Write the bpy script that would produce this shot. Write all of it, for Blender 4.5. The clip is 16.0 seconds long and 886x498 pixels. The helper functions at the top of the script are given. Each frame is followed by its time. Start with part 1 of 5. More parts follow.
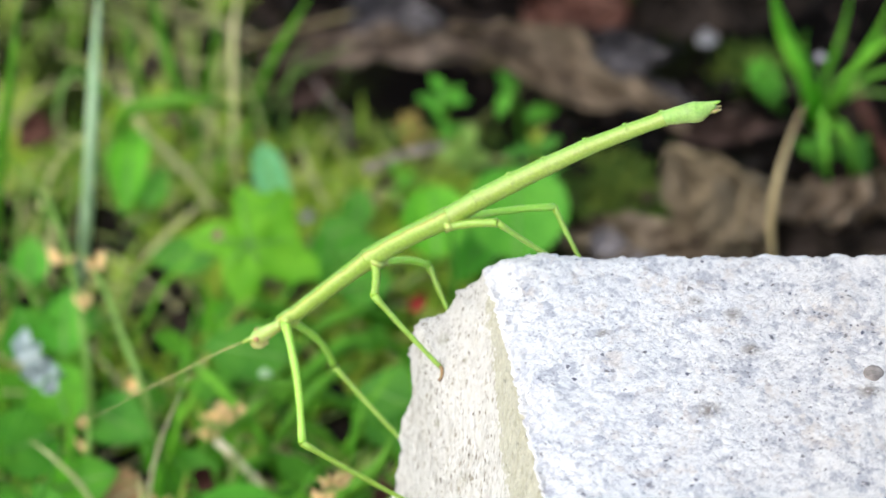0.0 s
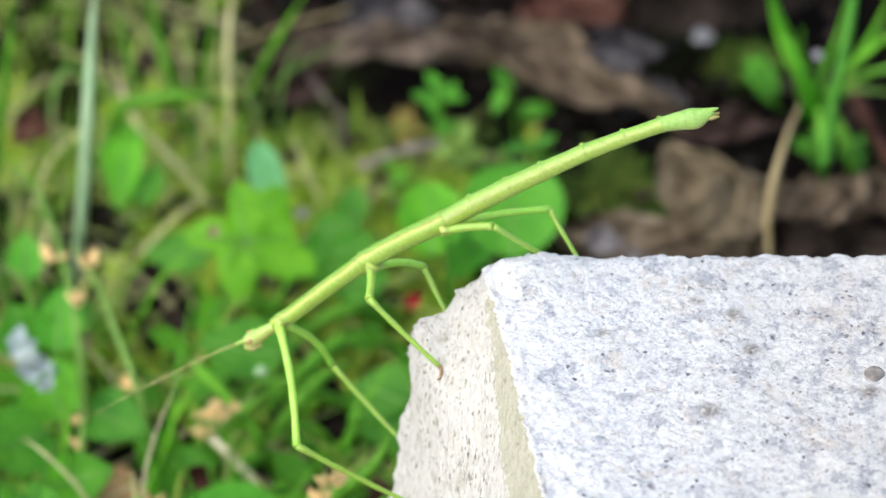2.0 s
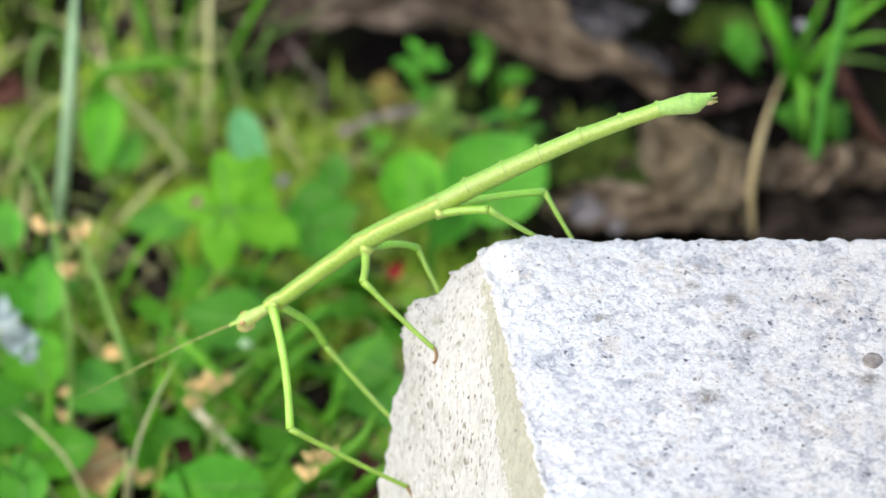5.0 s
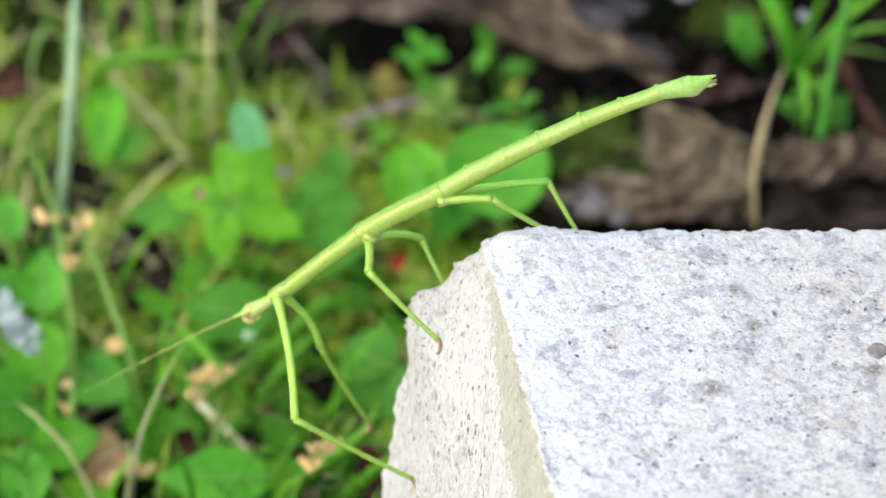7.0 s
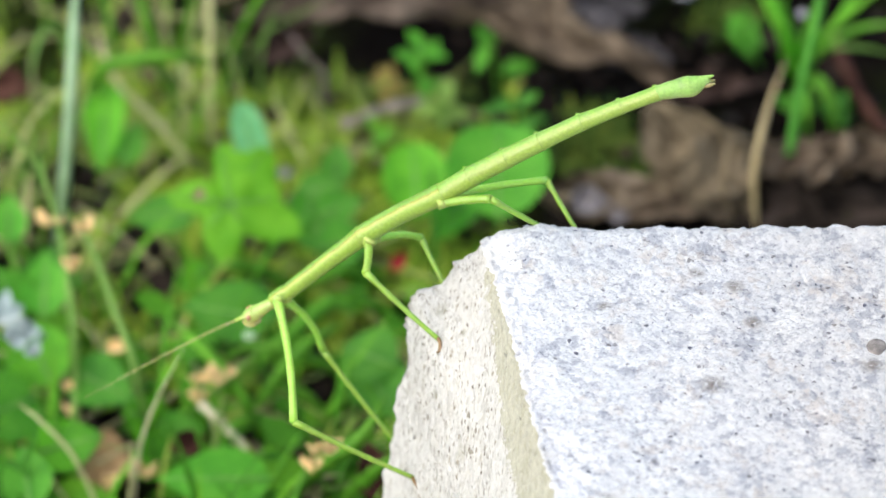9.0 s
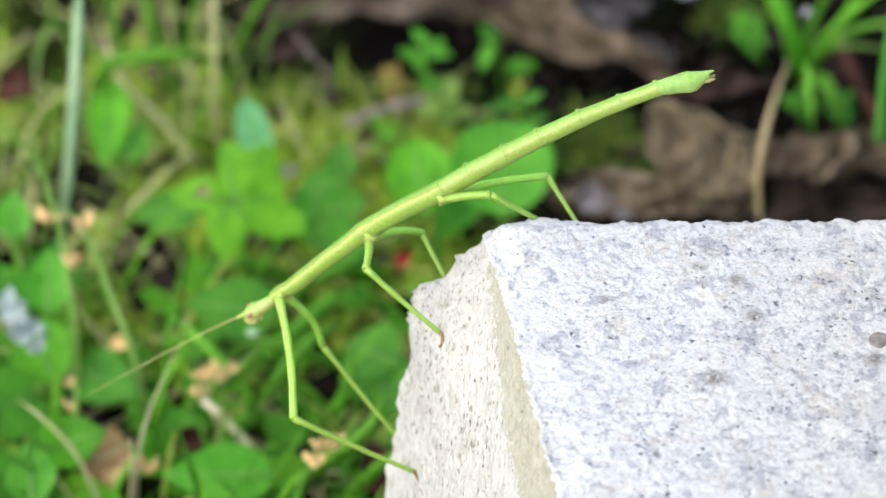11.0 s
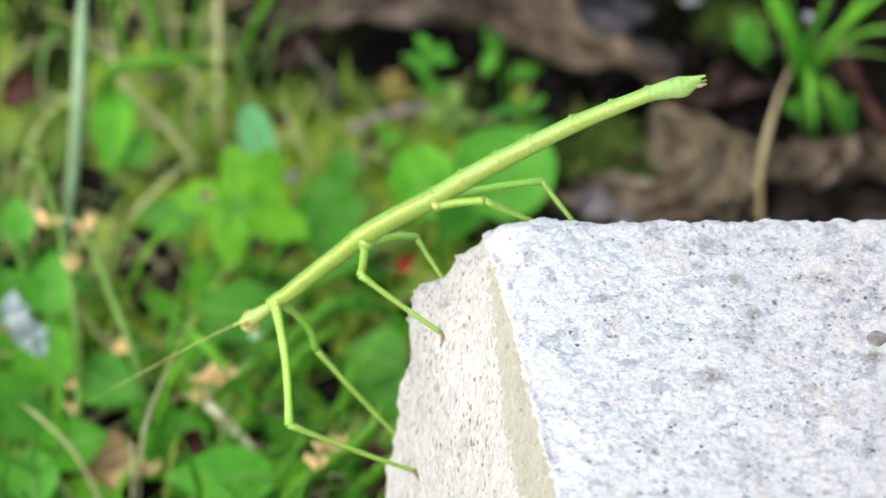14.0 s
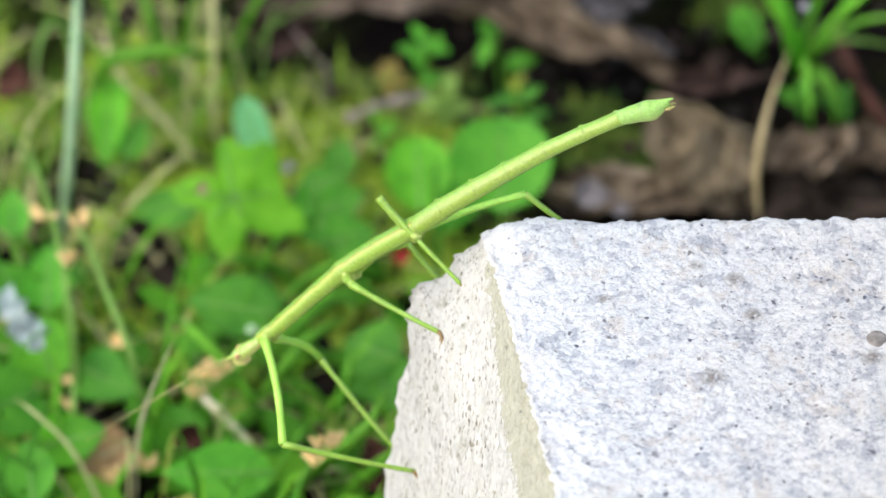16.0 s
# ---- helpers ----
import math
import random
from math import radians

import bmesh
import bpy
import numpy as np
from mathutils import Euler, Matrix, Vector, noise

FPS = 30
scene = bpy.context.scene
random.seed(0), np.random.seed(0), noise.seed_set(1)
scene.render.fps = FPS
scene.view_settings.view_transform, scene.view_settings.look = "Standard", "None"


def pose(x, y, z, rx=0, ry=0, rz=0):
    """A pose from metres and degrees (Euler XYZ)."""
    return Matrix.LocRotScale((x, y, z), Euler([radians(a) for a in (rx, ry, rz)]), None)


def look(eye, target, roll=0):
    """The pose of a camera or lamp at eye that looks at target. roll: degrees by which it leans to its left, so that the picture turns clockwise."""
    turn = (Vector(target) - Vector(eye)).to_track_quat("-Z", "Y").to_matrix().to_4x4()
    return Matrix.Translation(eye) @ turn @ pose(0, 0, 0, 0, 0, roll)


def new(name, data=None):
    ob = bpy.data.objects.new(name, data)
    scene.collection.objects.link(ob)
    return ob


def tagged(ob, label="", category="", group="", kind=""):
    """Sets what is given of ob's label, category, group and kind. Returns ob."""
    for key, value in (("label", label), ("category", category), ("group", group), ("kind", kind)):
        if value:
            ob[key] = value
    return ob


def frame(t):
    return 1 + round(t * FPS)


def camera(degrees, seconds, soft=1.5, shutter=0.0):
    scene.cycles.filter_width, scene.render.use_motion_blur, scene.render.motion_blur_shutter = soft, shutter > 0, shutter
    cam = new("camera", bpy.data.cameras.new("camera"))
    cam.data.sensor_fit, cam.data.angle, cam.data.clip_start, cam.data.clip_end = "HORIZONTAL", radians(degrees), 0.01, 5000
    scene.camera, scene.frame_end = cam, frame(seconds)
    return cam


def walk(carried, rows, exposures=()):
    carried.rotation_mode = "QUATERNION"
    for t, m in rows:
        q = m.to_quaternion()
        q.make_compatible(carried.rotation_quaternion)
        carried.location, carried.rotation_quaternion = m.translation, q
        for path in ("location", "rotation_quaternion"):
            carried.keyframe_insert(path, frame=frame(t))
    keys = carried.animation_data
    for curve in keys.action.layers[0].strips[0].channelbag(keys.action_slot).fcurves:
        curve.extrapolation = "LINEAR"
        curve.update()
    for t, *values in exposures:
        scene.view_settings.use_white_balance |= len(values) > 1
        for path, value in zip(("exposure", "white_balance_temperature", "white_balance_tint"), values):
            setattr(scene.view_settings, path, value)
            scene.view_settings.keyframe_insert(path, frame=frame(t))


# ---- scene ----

cam = camera(9.0, 16.0, 1.5)
# a long lens close to its subject: the ground behind falls out of focus
cam.data.dof.use_dof = True
cam.data.dof.focus_distance = 0.736
cam.data.dof.aperture_fstop = 21.5
walk(cam, [
    (0.0, look((0.00951, -0.60262, 0.55297), (-0.00616, -0.00223, 0.10377), -1.187)),
    (0.5, look((0.00848, -0.60368, 0.55178), (-0.00616, -0.00231, 0.10385), -1.112)),
    (1.0, look((0.00607, -0.60297, 0.55193), (-0.00615, -0.00196, 0.10344), -0.808)),
    (1.5, look((0.00613, -0.60008, 0.55278), (-0.00610, -0.00054, 0.10234), -0.881)),
    (2.0, look((0.00630, -0.60012, 0.55291), (-0.00615, -0.00062, 0.10241), -0.842)),
    (2.5, look((0.00438, -0.59672, 0.55462), (-0.00615, 0.00067, 0.10129), -0.732)),
    (3.0, look((0.00032, -0.59270, 0.55789), (-0.00613, 0.00165, 0.10050), -0.378)),
    (3.5, look((-0.00205, -0.59079, 0.56039), (-0.00605, 0.00151, 0.10032), -0.333)),
    (4.0, look((-0.00286, -0.59182, 0.55979), (-0.00612, 0.00043, 0.09965), -0.143)),
    (6.5, look((-0.00660, -0.59062, 0.56047), (-0.00611, -0.00026, 0.09789), 0.056)),
    (7.0, look((-0.00610, -0.59101, 0.55925), (-0.00610, 0.00000, 0.09750), 0.000)),
    (7.5, look((-0.00429, -0.59213, 0.55804), (-0.00610, -0.00013, 0.09758), -0.271)),
    (8.0, look((-0.00406, -0.59139, 0.55867), (-0.00603, -0.00002, 0.09738), -0.432)),
    (8.5, look((-0.00320, -0.59142, 0.55801), (-0.00600, 0.00023, 0.09709), -0.514)),
    (9.0, look((-0.00490, -0.59205, 0.55895), (-0.00600, -0.00061, 0.09776), -0.405)),
    (11.5, look((-0.00232, -0.59579, 0.55503), (-0.00615, -0.00141, 0.09765), -0.548)),
    (12.0, look((0.00140, -0.59773, 0.55413), (-0.00622, -0.00217, 0.09835), -1.044)),
    (12.5, look((0.00072, -0.59753, 0.55401), (-0.00623, -0.00211, 0.09803), -0.893)),
    (13.0, look((0.00173, -0.59709, 0.55428), (-0.00620, -0.00201, 0.09786), -1.043)),
    (13.5, look((0.00200, -0.59899, 0.55351), (-0.00628, -0.00284, 0.09850), -0.903)),
    (14.0, look((-0.00123, -0.59819, 0.55426), (-0.00628, -0.00274, 0.09828), -0.596)),
    (14.5, look((-0.00185, -0.59543, 0.55647), (-0.00623, -0.00213, 0.09770), -0.560)),
    (15.0, look((-0.00103, -0.59478, 0.55691), (-0.00618, -0.00190, 0.09761), -0.750)),
    (15.5, look((-0.00248, -0.59557, 0.55701), (-0.00616, -0.00243, 0.09801), -0.604)),
    (16.0, look((-0.00280, -0.59310, 0.55908), (-0.00609, -0.00189, 0.09760), -0.672)),
], exposures=[(0, 1.24), (16, 1.24)])

# ---- light ----
SUN_FROM = Vector((-0.66, -0.33, 0.68)).normalized()
world = bpy.data.worlds.new("sky")
scene.world = world
world.use_nodes = True
wn = world.node_tree.nodes
sky = wn.new("ShaderNodeTexSky")
sky.sky_type = 'NISHITA'
sky.sun_disc = False
sky.sun_elevation = math.asin(SUN_FROM.z)
sky.sun_rotation = math.atan2(SUN_FROM.x, SUN_FROM.y)
world.node_tree.links.new(sky.outputs[0], wn["Background"].inputs[0])
wn["Background"].inputs[1].default_value = 0.13
lamp = bpy.data.lights.new("sun", 'SUN')
lamp.energy = 2.75
lamp.angle = radians(120)
lamp.color = (1.0, 0.91, 0.76)
sun = new("sun", lamp)
sun.matrix_world = look(SUN_FROM * 5, (0, 0, 0))


# ---- materials ----
def material(name, rough=0.6, spec=0.3):
    m = bpy.data.materials.new(name)
    m.use_nodes = True
    p = m.node_tree.nodes["Principled BSDF"]
    p.inputs["Roughness"].default_value = rough
    p.inputs["Specular IOR Level"].default_value = spec
    return m, m.node_tree.nodes, m.node_tree.links, p


def noise_tex(n, l, scale, detail=4.0, rough=0.55, coord="Object", stretch=None):
    tc = n.new("ShaderNodeTexCoord")
    t = n.new("ShaderNodeTexNoise")
    t.inputs["Scale"].default_value = scale
    t.inputs["Detail"].default_value = detail
    t.inputs["Roughness"].default_value = rough
    if stretch:
        mp = n.new("ShaderNodeMapping")
        mp.inputs["Scale"].default_value = stretch
        l.new(tc.outputs[coord], mp.inputs[0])
        l.new(mp.outputs[0], t.inputs["Vector"])
    else:
        l.new(tc.outputs[coord], t.inputs["Vector"])
    return t.outputs[0]


def ramp(n, l, src, stops, smooth=True):
    r = n.new("ShaderNodeValToRGB")
    r.color_ramp.interpolation = 'EASE' if smooth else 'LINEAR'
    e = r.color_ramp.elements
    while len(e) < len(stops):
        e.new(0.5)
    for k, (pos, col) in zip(e, stops):
        k.position = pos
        k.color = (*col, 1) if len(col) == 3 else col
    l.new(src, r.inputs[0])
    return r.outputs[0]


def mix(n, l, fac, a, b, mode='MIX'):
    m = n.new("ShaderNodeMix")
    m.data_type, m.blend_type = 'RGBA', mode
    for sock, v in ((m.inputs[0], fac), (m.inputs[6], a), (m.inputs[7], b)):
        if isinstance(v, (int, float)):
            sock.default_value = v
        elif isinstance(v, tuple):
            sock.default_value = (*v, 1)
        else:
            l.new(v, sock)
    return m.outputs[2]


def bump(n, l, p, height, dist, strength=1.0):
    b = n.new("ShaderNodeBump")
    b.inputs["Distance"].default_value = dist
    b.inputs["Strength"].default_value = strength
    l.new(height, b.inputs["Height"])
    l.new(b.outputs[0], p.inputs["Normal"])


def leaf_mat(name, dark, light, trans=0.45, rough=0.5, scale=220.0, spec=0.2):
    """A thin leaf: colour mottled at two scales, light passing through."""
    m, n, l, p = material(name, rough, spec)
    big = noise_tex(n, l, scale)
    fine = noise_tex(n, l, scale * 9, 3)
    c = ramp(n, l, big, [(0.3, dark), (0.7, light)])
    c = mix(n, l, 0.25, c, ramp(n, l, fine, [(0.3, (0.35, 0.35, 0.35)), (0.7, (0.9, 0.9, 0.9))]), 'OVERLAY')
    info = n.new("ShaderNodeObjectInfo")
    hsv = n.new("ShaderNodeHueSaturation")
    mr = n.new("ShaderNodeMapRange")
    mr.inputs[3].default_value, mr.inputs[4].default_value = 0.72, 1.25
    l.new(info.outputs["Random"], mr.inputs[0])
    l.new(mr.outputs[0], hsv.inputs["Value"])
    l.new(c, hsv.inputs["Color"])
    l.new(hsv.outputs[0], p.inputs["Base Color"])
    bump(n, l, p, fine, 0.0002, 0.5)
    if trans:
        tr = n.new("ShaderNodeBsdfTranslucent")
        l.new(hsv.outputs[0], tr.inputs[0])
        ms = n.new("ShaderNodeMixShader")
        ms.inputs[0].default_value = trans
        l.new(p.outputs[0], ms.inputs[1])
        l.new(tr.outputs[0], ms.inputs[2])
        l.new(ms.outputs[0], n["Material Output"].inputs[0])
    return m


def dead_mat(name, dark, mid, light):
    """A withered leaf: blotches, side veins and ridges lightened as if lit."""
    m, n, l, p = material(name, 0.85, 0.06)
    big = noise_tex(n, l, 110.0, 5, 0.7)
    c = ramp(n, l, big, [(0.36, dark), (0.5, mid), (0.66, light)])
    fine = noise_tex(n, l, 650.0, 5, 0.7)
    c = mix(n, l, 0.35, c, ramp(n, l, fine, [(0.35, (0.28, 0.28, 0.28)), (0.65, (0.72, 0.72, 0.72))]), 'OVERLAY')
    wave = n.new("ShaderNodeTexWave")
    wave.bands_direction = 'DIAGONAL'
    wave.inputs["Scale"].default_value = 70.0
    wave.inputs["Distortion"].default_value = 9.0
    wave.inputs["Detail"].default_value = 2.0
    tc = n.new("ShaderNodeTexCoord")
    l.new(tc.outputs["Object"], wave.inputs["Vector"])
    # crests of the bump get the light tone, a highlight in the colour
    c = mix(n, l, ramp(n, l, wave.outputs[1], [(0.72, (0, 0, 0)), (0.95, (0.2, 0.2, 0.2))]), c, light)
    info = n.new("ShaderNodeObjectInfo")
    hsv = n.new("ShaderNodeHueSaturation")
    mr = n.new("ShaderNodeMapRange")
    mr.inputs[3].default_value, mr.inputs[4].default_value = 0.75, 1.25
    l.new(info.outputs["Random"], mr.inputs[0])
    l.new(mr.outputs[0], hsv.inputs["Value"])
    l.new(c, hsv.inputs["Color"])
    l.new(hsv.outputs[0], p.inputs["Base Color"])
    bump(n, l, p, wave.outputs[1], 0.0006, 0.8)
    return m


def island_leaf_mat(name, stops, trans=0.28):
    m, n, l, p = material(name, 0.65, 0.1)
    g = n.new("ShaderNodeNewGeometry")
    c = ramp(n, l, g.outputs["Random Per Island"], stops, False)
    c = mix(n, l, 0.3, c, ramp(n, l, noise_tex(n, l, 700.0), [(0.3, (0.3, 0.3, 0.3)), (0.7, (0.8, 0.8, 0.8))]), 'OVERLAY')
    l.new(c, p.inputs["Base Color"])
    tr = n.new("ShaderNodeBsdfTranslucent")
    l.new(c, tr.inputs[0])
    ms = n.new("ShaderNodeMixShader")
    ms.inputs[0].default_value = trans
    l.new(p.outputs[0], ms.inputs[1])
    l.new(tr.outputs[0], ms.inputs[2])
    l.new(ms.outputs[0], n["Material Output"].inputs[0])
    return m


def cells(n, l, scale, stretch, wobble=0.0004, feature='F1'):
    """Crystal cells with ragged outlines: their distance and a random value for each."""
    tc = n.new("ShaderNodeTexCoord")
    mp = n.new("ShaderNodeMapping")
    mp.inputs["Scale"].default_value = stretch
    l.new(tc.outputs["Object"], mp.inputs[0])
    wob = n.new("ShaderNodeTexNoise")
    wob.inputs["Scale"].default_value = scale * 1.3
    wob.inputs["Detail"].default_value = 4.0
    l.new(mp.outputs[0], wob.inputs["Vector"])
    sub = n.new("ShaderNodeVectorMath")
    sub.operation = 'MULTIPLY_ADD'
    sub.inputs[1].default_value = (wobble * 2, wobble * 2, wobble * 2)
    l.new(wob.outputs["Color"], sub.inputs[0])
    l.new(mp.outputs[0], sub.inputs[2])
    v = n.new("ShaderNodeTexVoronoi")
    v.feature = feature
    v.inputs["Scale"].default_value = scale
    l.new(sub.outputs[0], v.inputs["Vector"])
    sep = n.new("ShaderNodeSeparateColor")
    l.new(v.outputs["Color"], sep.inputs[0])
    return v.outputs["Distance"], sep.outputs[0], sep.outputs[1]


def maths(n, l, op, a, b, c=None):
    m = n.new("ShaderNodeMath")
    m.operation = op
    for i, v in enumerate((a, b, c)):
        if v is None:
            continue
        if isinstance(v, (int, float)):
            m.inputs[i].default_value = v
        else:
            l.new(v, m.inputs[i])
    return m.outputs[0]


def granite(name, white, grey, tan, tan_amount, fleck=0.8, cut=0.62, fleck_tone=(0.10, 0.10, 0.13), grain_size=0.0011, fleck_scale=1900.0, relief=0.0006, stretch=(1.0, 0.85, 1.0), spots=(), end_tone=0.0, share=0.5, tone=(0.15, 0.125, 0.105), mica_cut=0.897, mica_tones=((0.03, 0.035, 0.08), (0.13, 0.12, 0.12), (0.24, 0.24, 0.28))):
    """Granite: clots of pale felspar, blue-grey quartz between them, rusty blotches, dark mica flecks, and pits shaded
    in the colour.
    """
    m, n, l, p = material(name, 0.75, 0.2)
    tc = n.new("ShaderNodeTexCoord")
    cloud = noise_tex(n, l, 170.0, 6, 0.66, stretch=stretch)
    big, pick, pick2 = cells(n, l, 1 / grain_size, stretch, grain_size * 0.45)
    small, tiny, tiny2 = cells(n, l, 2.6 / grain_size, stretch, grain_size * 0.2)
    # a grain is quartz where its own draw and the cloud together pass a limit
    q = maths(n, l, 'ADD', maths(n, l, 'MULTIPLY', pick, 0.22), maths(n, l, 'MULTIPLY', tiny, 0.12))
    q = maths(n, l, 'ADD', q, maths(n, l, 'MULTIPLY', cloud, 0.55))
    q = maths(n, l, 'ADD', q, maths(n, l, 'MULTIPLY', noise_tex(n, l, 430.0, 3, 0.55, stretch=stretch), 0.8))
    half = tuple(0.62 * a + 0.38 * b for a, b in zip(white, grey))
    lo = 0.835 + 0.2 * (0.5 - share)
    c = ramp(n, l, q, [(lo, white), (lo + 0.06, half), (lo + 0.17, grey)])
    c = mix(n, l, 0.35, c, ramp(n, l, tiny2, [(0.0, (0.40, 0.40, 0.42)), (0.5, (0.5, 0.5, 0.5)), (1.0, (0.62, 0.62, 0.61))]), 'OVERLAY')
    fine = noise_tex(n, l, 1500.0, 5, 0.7, stretch=stretch)
    c = mix(n, l, 0.35, c, ramp(n, l, fine, [(0.33, (0.36, 0.36, 0.38)), (0.5, (0.52, 0.52, 0.52)), (0.66, (0.64, 0.64, 0.63))]), 'OVERLAY')
    warm = noise_tex(n, l, 140.0, 5, 0.7, stretch=stretch)
    warmth = maths(n, l, 'ADD', maths(n, l, 'MULTIPLY', pick2, 0.16), warm)
    c = mix(n, l, ramp(n, l, warmth, [(0.60, (0, 0, 0)), (0.78, (tan_amount,) * 3)]), c, tan)
    where = ramp(n, l, noise_tex(n, l, 330.0, 3), [(0.38, (0.15, 0.15, 0.15)), (0.6, (1, 1, 1))])
    dots = noise_tex(n, l, fleck_scale, 3, 0.55, stretch=stretch)
    pit = ramp(n, l, dots, [(cut, (0, 0, 0)), (cut + 0.05, (1, 1, 1))])
    c = mix(n, l, mix(n, l, 1.0, pit, mix(n, l, 1.0, where, (fleck,) * 3, 'MULTIPLY'), 'MULTIPLY'), c, fleck_tone)
    # mica: single small dark crystals, some bluish; on the split side, shaded pits
    mica = ramp(n, l, maths(n, l, 'MULTIPLY_ADD', tiny, 0.82, maths(n, l, 'MULTIPLY', cloud, 0.18)), [(mica_cut, (0, 0, 0)), (mica_cut + 0.012, (fleck,) * 3)])
    c = mix(n, l, mica, c, ramp(n, l, tiny2, list(zip((0.0, 0.5, 1.0), mica_tones))))
    if end_tone:
        # darker and browner towards +x, with a blotchy border
        sep = n.new("ShaderNodeSeparateXYZ")
        l.new(tc.outputs["Object"], sep.inputs[0])
        shift = maths(n, l, 'MULTIPLY_ADD', noise_tex(n, l, 190.0, 7, 0.75, stretch=stretch), 0.05, sep.outputs[0])
        toned = ramp(n, l, shift, [(0.036, (0, 0, 0)), (0.075, (end_tone,) * 3)])
        c = mix(n, l, toned, c, (0.84, 0.80, 0.76), 'MULTIPLY')
    for place, size in spots:
        dist = n.new("ShaderNodeVectorMath")
        dist.operation = 'DISTANCE'
        dist.inputs[1].default_value = place
        l.new(tc.outputs["Object"], dist.inputs[0])
        fade = n.new("ShaderNodeMapRange")
        fade.inputs[1].default_value, fade.inputs[2].default_value = size * 1.3, size * 0.2
        l.new(dist.outputs["Value"], fade.inputs[0])
        c = mix(n, l, mix(n, l, 1.0, fade.outputs[0], ramp(n, l, noise_tex(n, l, 900.0, 4, 0.7), [(0.33, (0, 0, 0)), (0.5, (0.85, 0.85, 0.85))]), 'MULTIPLY'), c, tone)
    l.new(c, p.inputs["Base Color"])
    rough = noise_tex(n, l, 1100.0, 6, 0.75, stretch=stretch)
    deep = maths(n, l, 'MULTIPLY_ADD', pit, -0.35, rough)
    deep = maths(n, l, 'MULTIPLY_ADD', big, -0.35, deep)
    bump(n, l, p, deep, relief, 0.9)
    return m


STAINS = [((0.0286, -0.0325, 0.1000), 0.0017), ((0.0275, -0.0088, 0.1000), 0.0010), ((0.0345, -0.0192, 0.1000), 0.0012), ((0.0322, -0.0121, 0.1000), 0.0014), ((0.0494, -0.0285, 0.1000), 0.0016), ((0.0150, -0.0160, 0.1000), 0.0010)]
# recesses of the split side, their shade coloured in as grey-olive spots
RECESSES = [((-0.0036, -0.0217, 0.0801), 0.0012), ((-0.0037, -0.0210, 0.0785), 0.0011), ((-0.0036, -0.0228, 0.0815), 0.0009), ((-0.0063, -0.0027, 0.0890), 0.0010), ((-0.0071, -0.0114, 0.0815), 0.0008), ((-0.0034, -0.0087, 0.0899), 0.0006)]
M_TOP = granite("granite_sawn", (0.668, 0.685, 0.694), (0.435, 0.457, 0.50), (0.54, 0.48, 0.42), 0.5, 0.8, 0.62, (0.20, 0.21, 0.27), 0.0012, 1800.0, 0.0012, (1.0, 0.85, 1.0), STAINS, 0.65, 0.40)
# whiter granite for a ragged band along the left and rear edges
M_EDGE = granite("granite_pale_edge", (0.72, 0.735, 0.748), (0.57, 0.587, 0.635), (0.70, 0.66, 0.60), 0.25, 0.5, 0.64, (0.30, 0.32, 0.42), 0.0011, 1500.0, 0.0012, (1.0, 0.85, 1.0), (), 0.0, 0.2)
M_SPLIT = granite("granite_split", (0.625, 0.616, 0.582), (0.54, 0.53, 0.495), (0.54, 0.515, 0.43), 0.3, 0.85, 0.595, (0.25, 0.22, 0.17), 0.0014, 1250.0, 0.0010, (2.6, 1.05, 0.60), RECESSES, 0.0, 0.3, (0.36, 0.35, 0.275), 0.87, ((0.14, 0.12, 0.09), (0.30, 0.27, 0.21), (0.42, 0.39, 0.32)))
# olive-beige granite, darker than the split side
M_WEDGE = granite("granite_olive", (0.475, 0.467, 0.375), (0.42, 0.41, 0.315), (0.40, 0.385, 0.28), 0.4, 0.45, 0.62, (0.24, 0.22, 0.15), 0.0012, 1500.0, 0.0009, (2.2, 1.0, 0.65))

M_LEAF = leaf_mat("leaf_fresh", (0.0706, 0.288, 0.0139), (0.132, 0.447, 0.0231))
M_LEAF_DEEP = leaf_mat("leaf_deep", (0.0405, 0.176, 0.018), (0.081, 0.284, 0.027))
M_LEAF_BRIGHT = leaf_mat("leaf_bright", (0.105, 0.36, 0.010), (0.175, 0.48, 0.020))
M_LEAF_BLUE = leaf_mat("leaf_bluish", (0.125, 0.39, 0.158), (0.203, 0.53, 0.224))
M_LEAF_ROUND = leaf_mat("leaf_round", (0.060, 0.258, 0.019), (0.098, 0.332, 0.028))
M_GRASS = leaf_mat("grass_green", (0.0697, 0.232, 0.0155), (0.139, 0.372, 0.031), 0.4, 0.5, 300.0)
M_GRASS_PALE = leaf_mat("grass_pale", (0.27, 0.42, 0.24), (0.38, 0.53, 0.33), 0.3, 0.5, 300.0)
M_STRAW = leaf_mat("straw_dry", (0.42, 0.42, 0.19), (0.62, 0.62, 0.32), 0.2, 0.7, 300.0)
M_SEED = leaf_mat("seed_husk", (0.52, 0.32, 0.10), (0.94, 0.74, 0.40), 0.25, 0.7, 900.0)
M_DEAD = dead_mat("dead_leaf_brown", (0.010, 0.007, 0.005), (0.040, 0.029, 0.021), (0.10, 0.076, 0.058))
M_DEAD_DARK = dead_mat("dead_leaf_sodden", (0.003, 0.0025, 0.002), (0.013, 0.010, 0.008), (0.045, 0.034, 0.028))
M_DEAD_TAN = dead_mat("dead_leaf_tan", (0.032, 0.023, 0.016), (0.10, 0.076, 0.053), (0.20, 0.158, 0.115))
M_DEAD_FAWN = dead_mat("dead_leaf_fawn", (0.085, 0.066, 0.042), (0.125, 0.099, 0.064), (0.16, 0.13, 0.088))
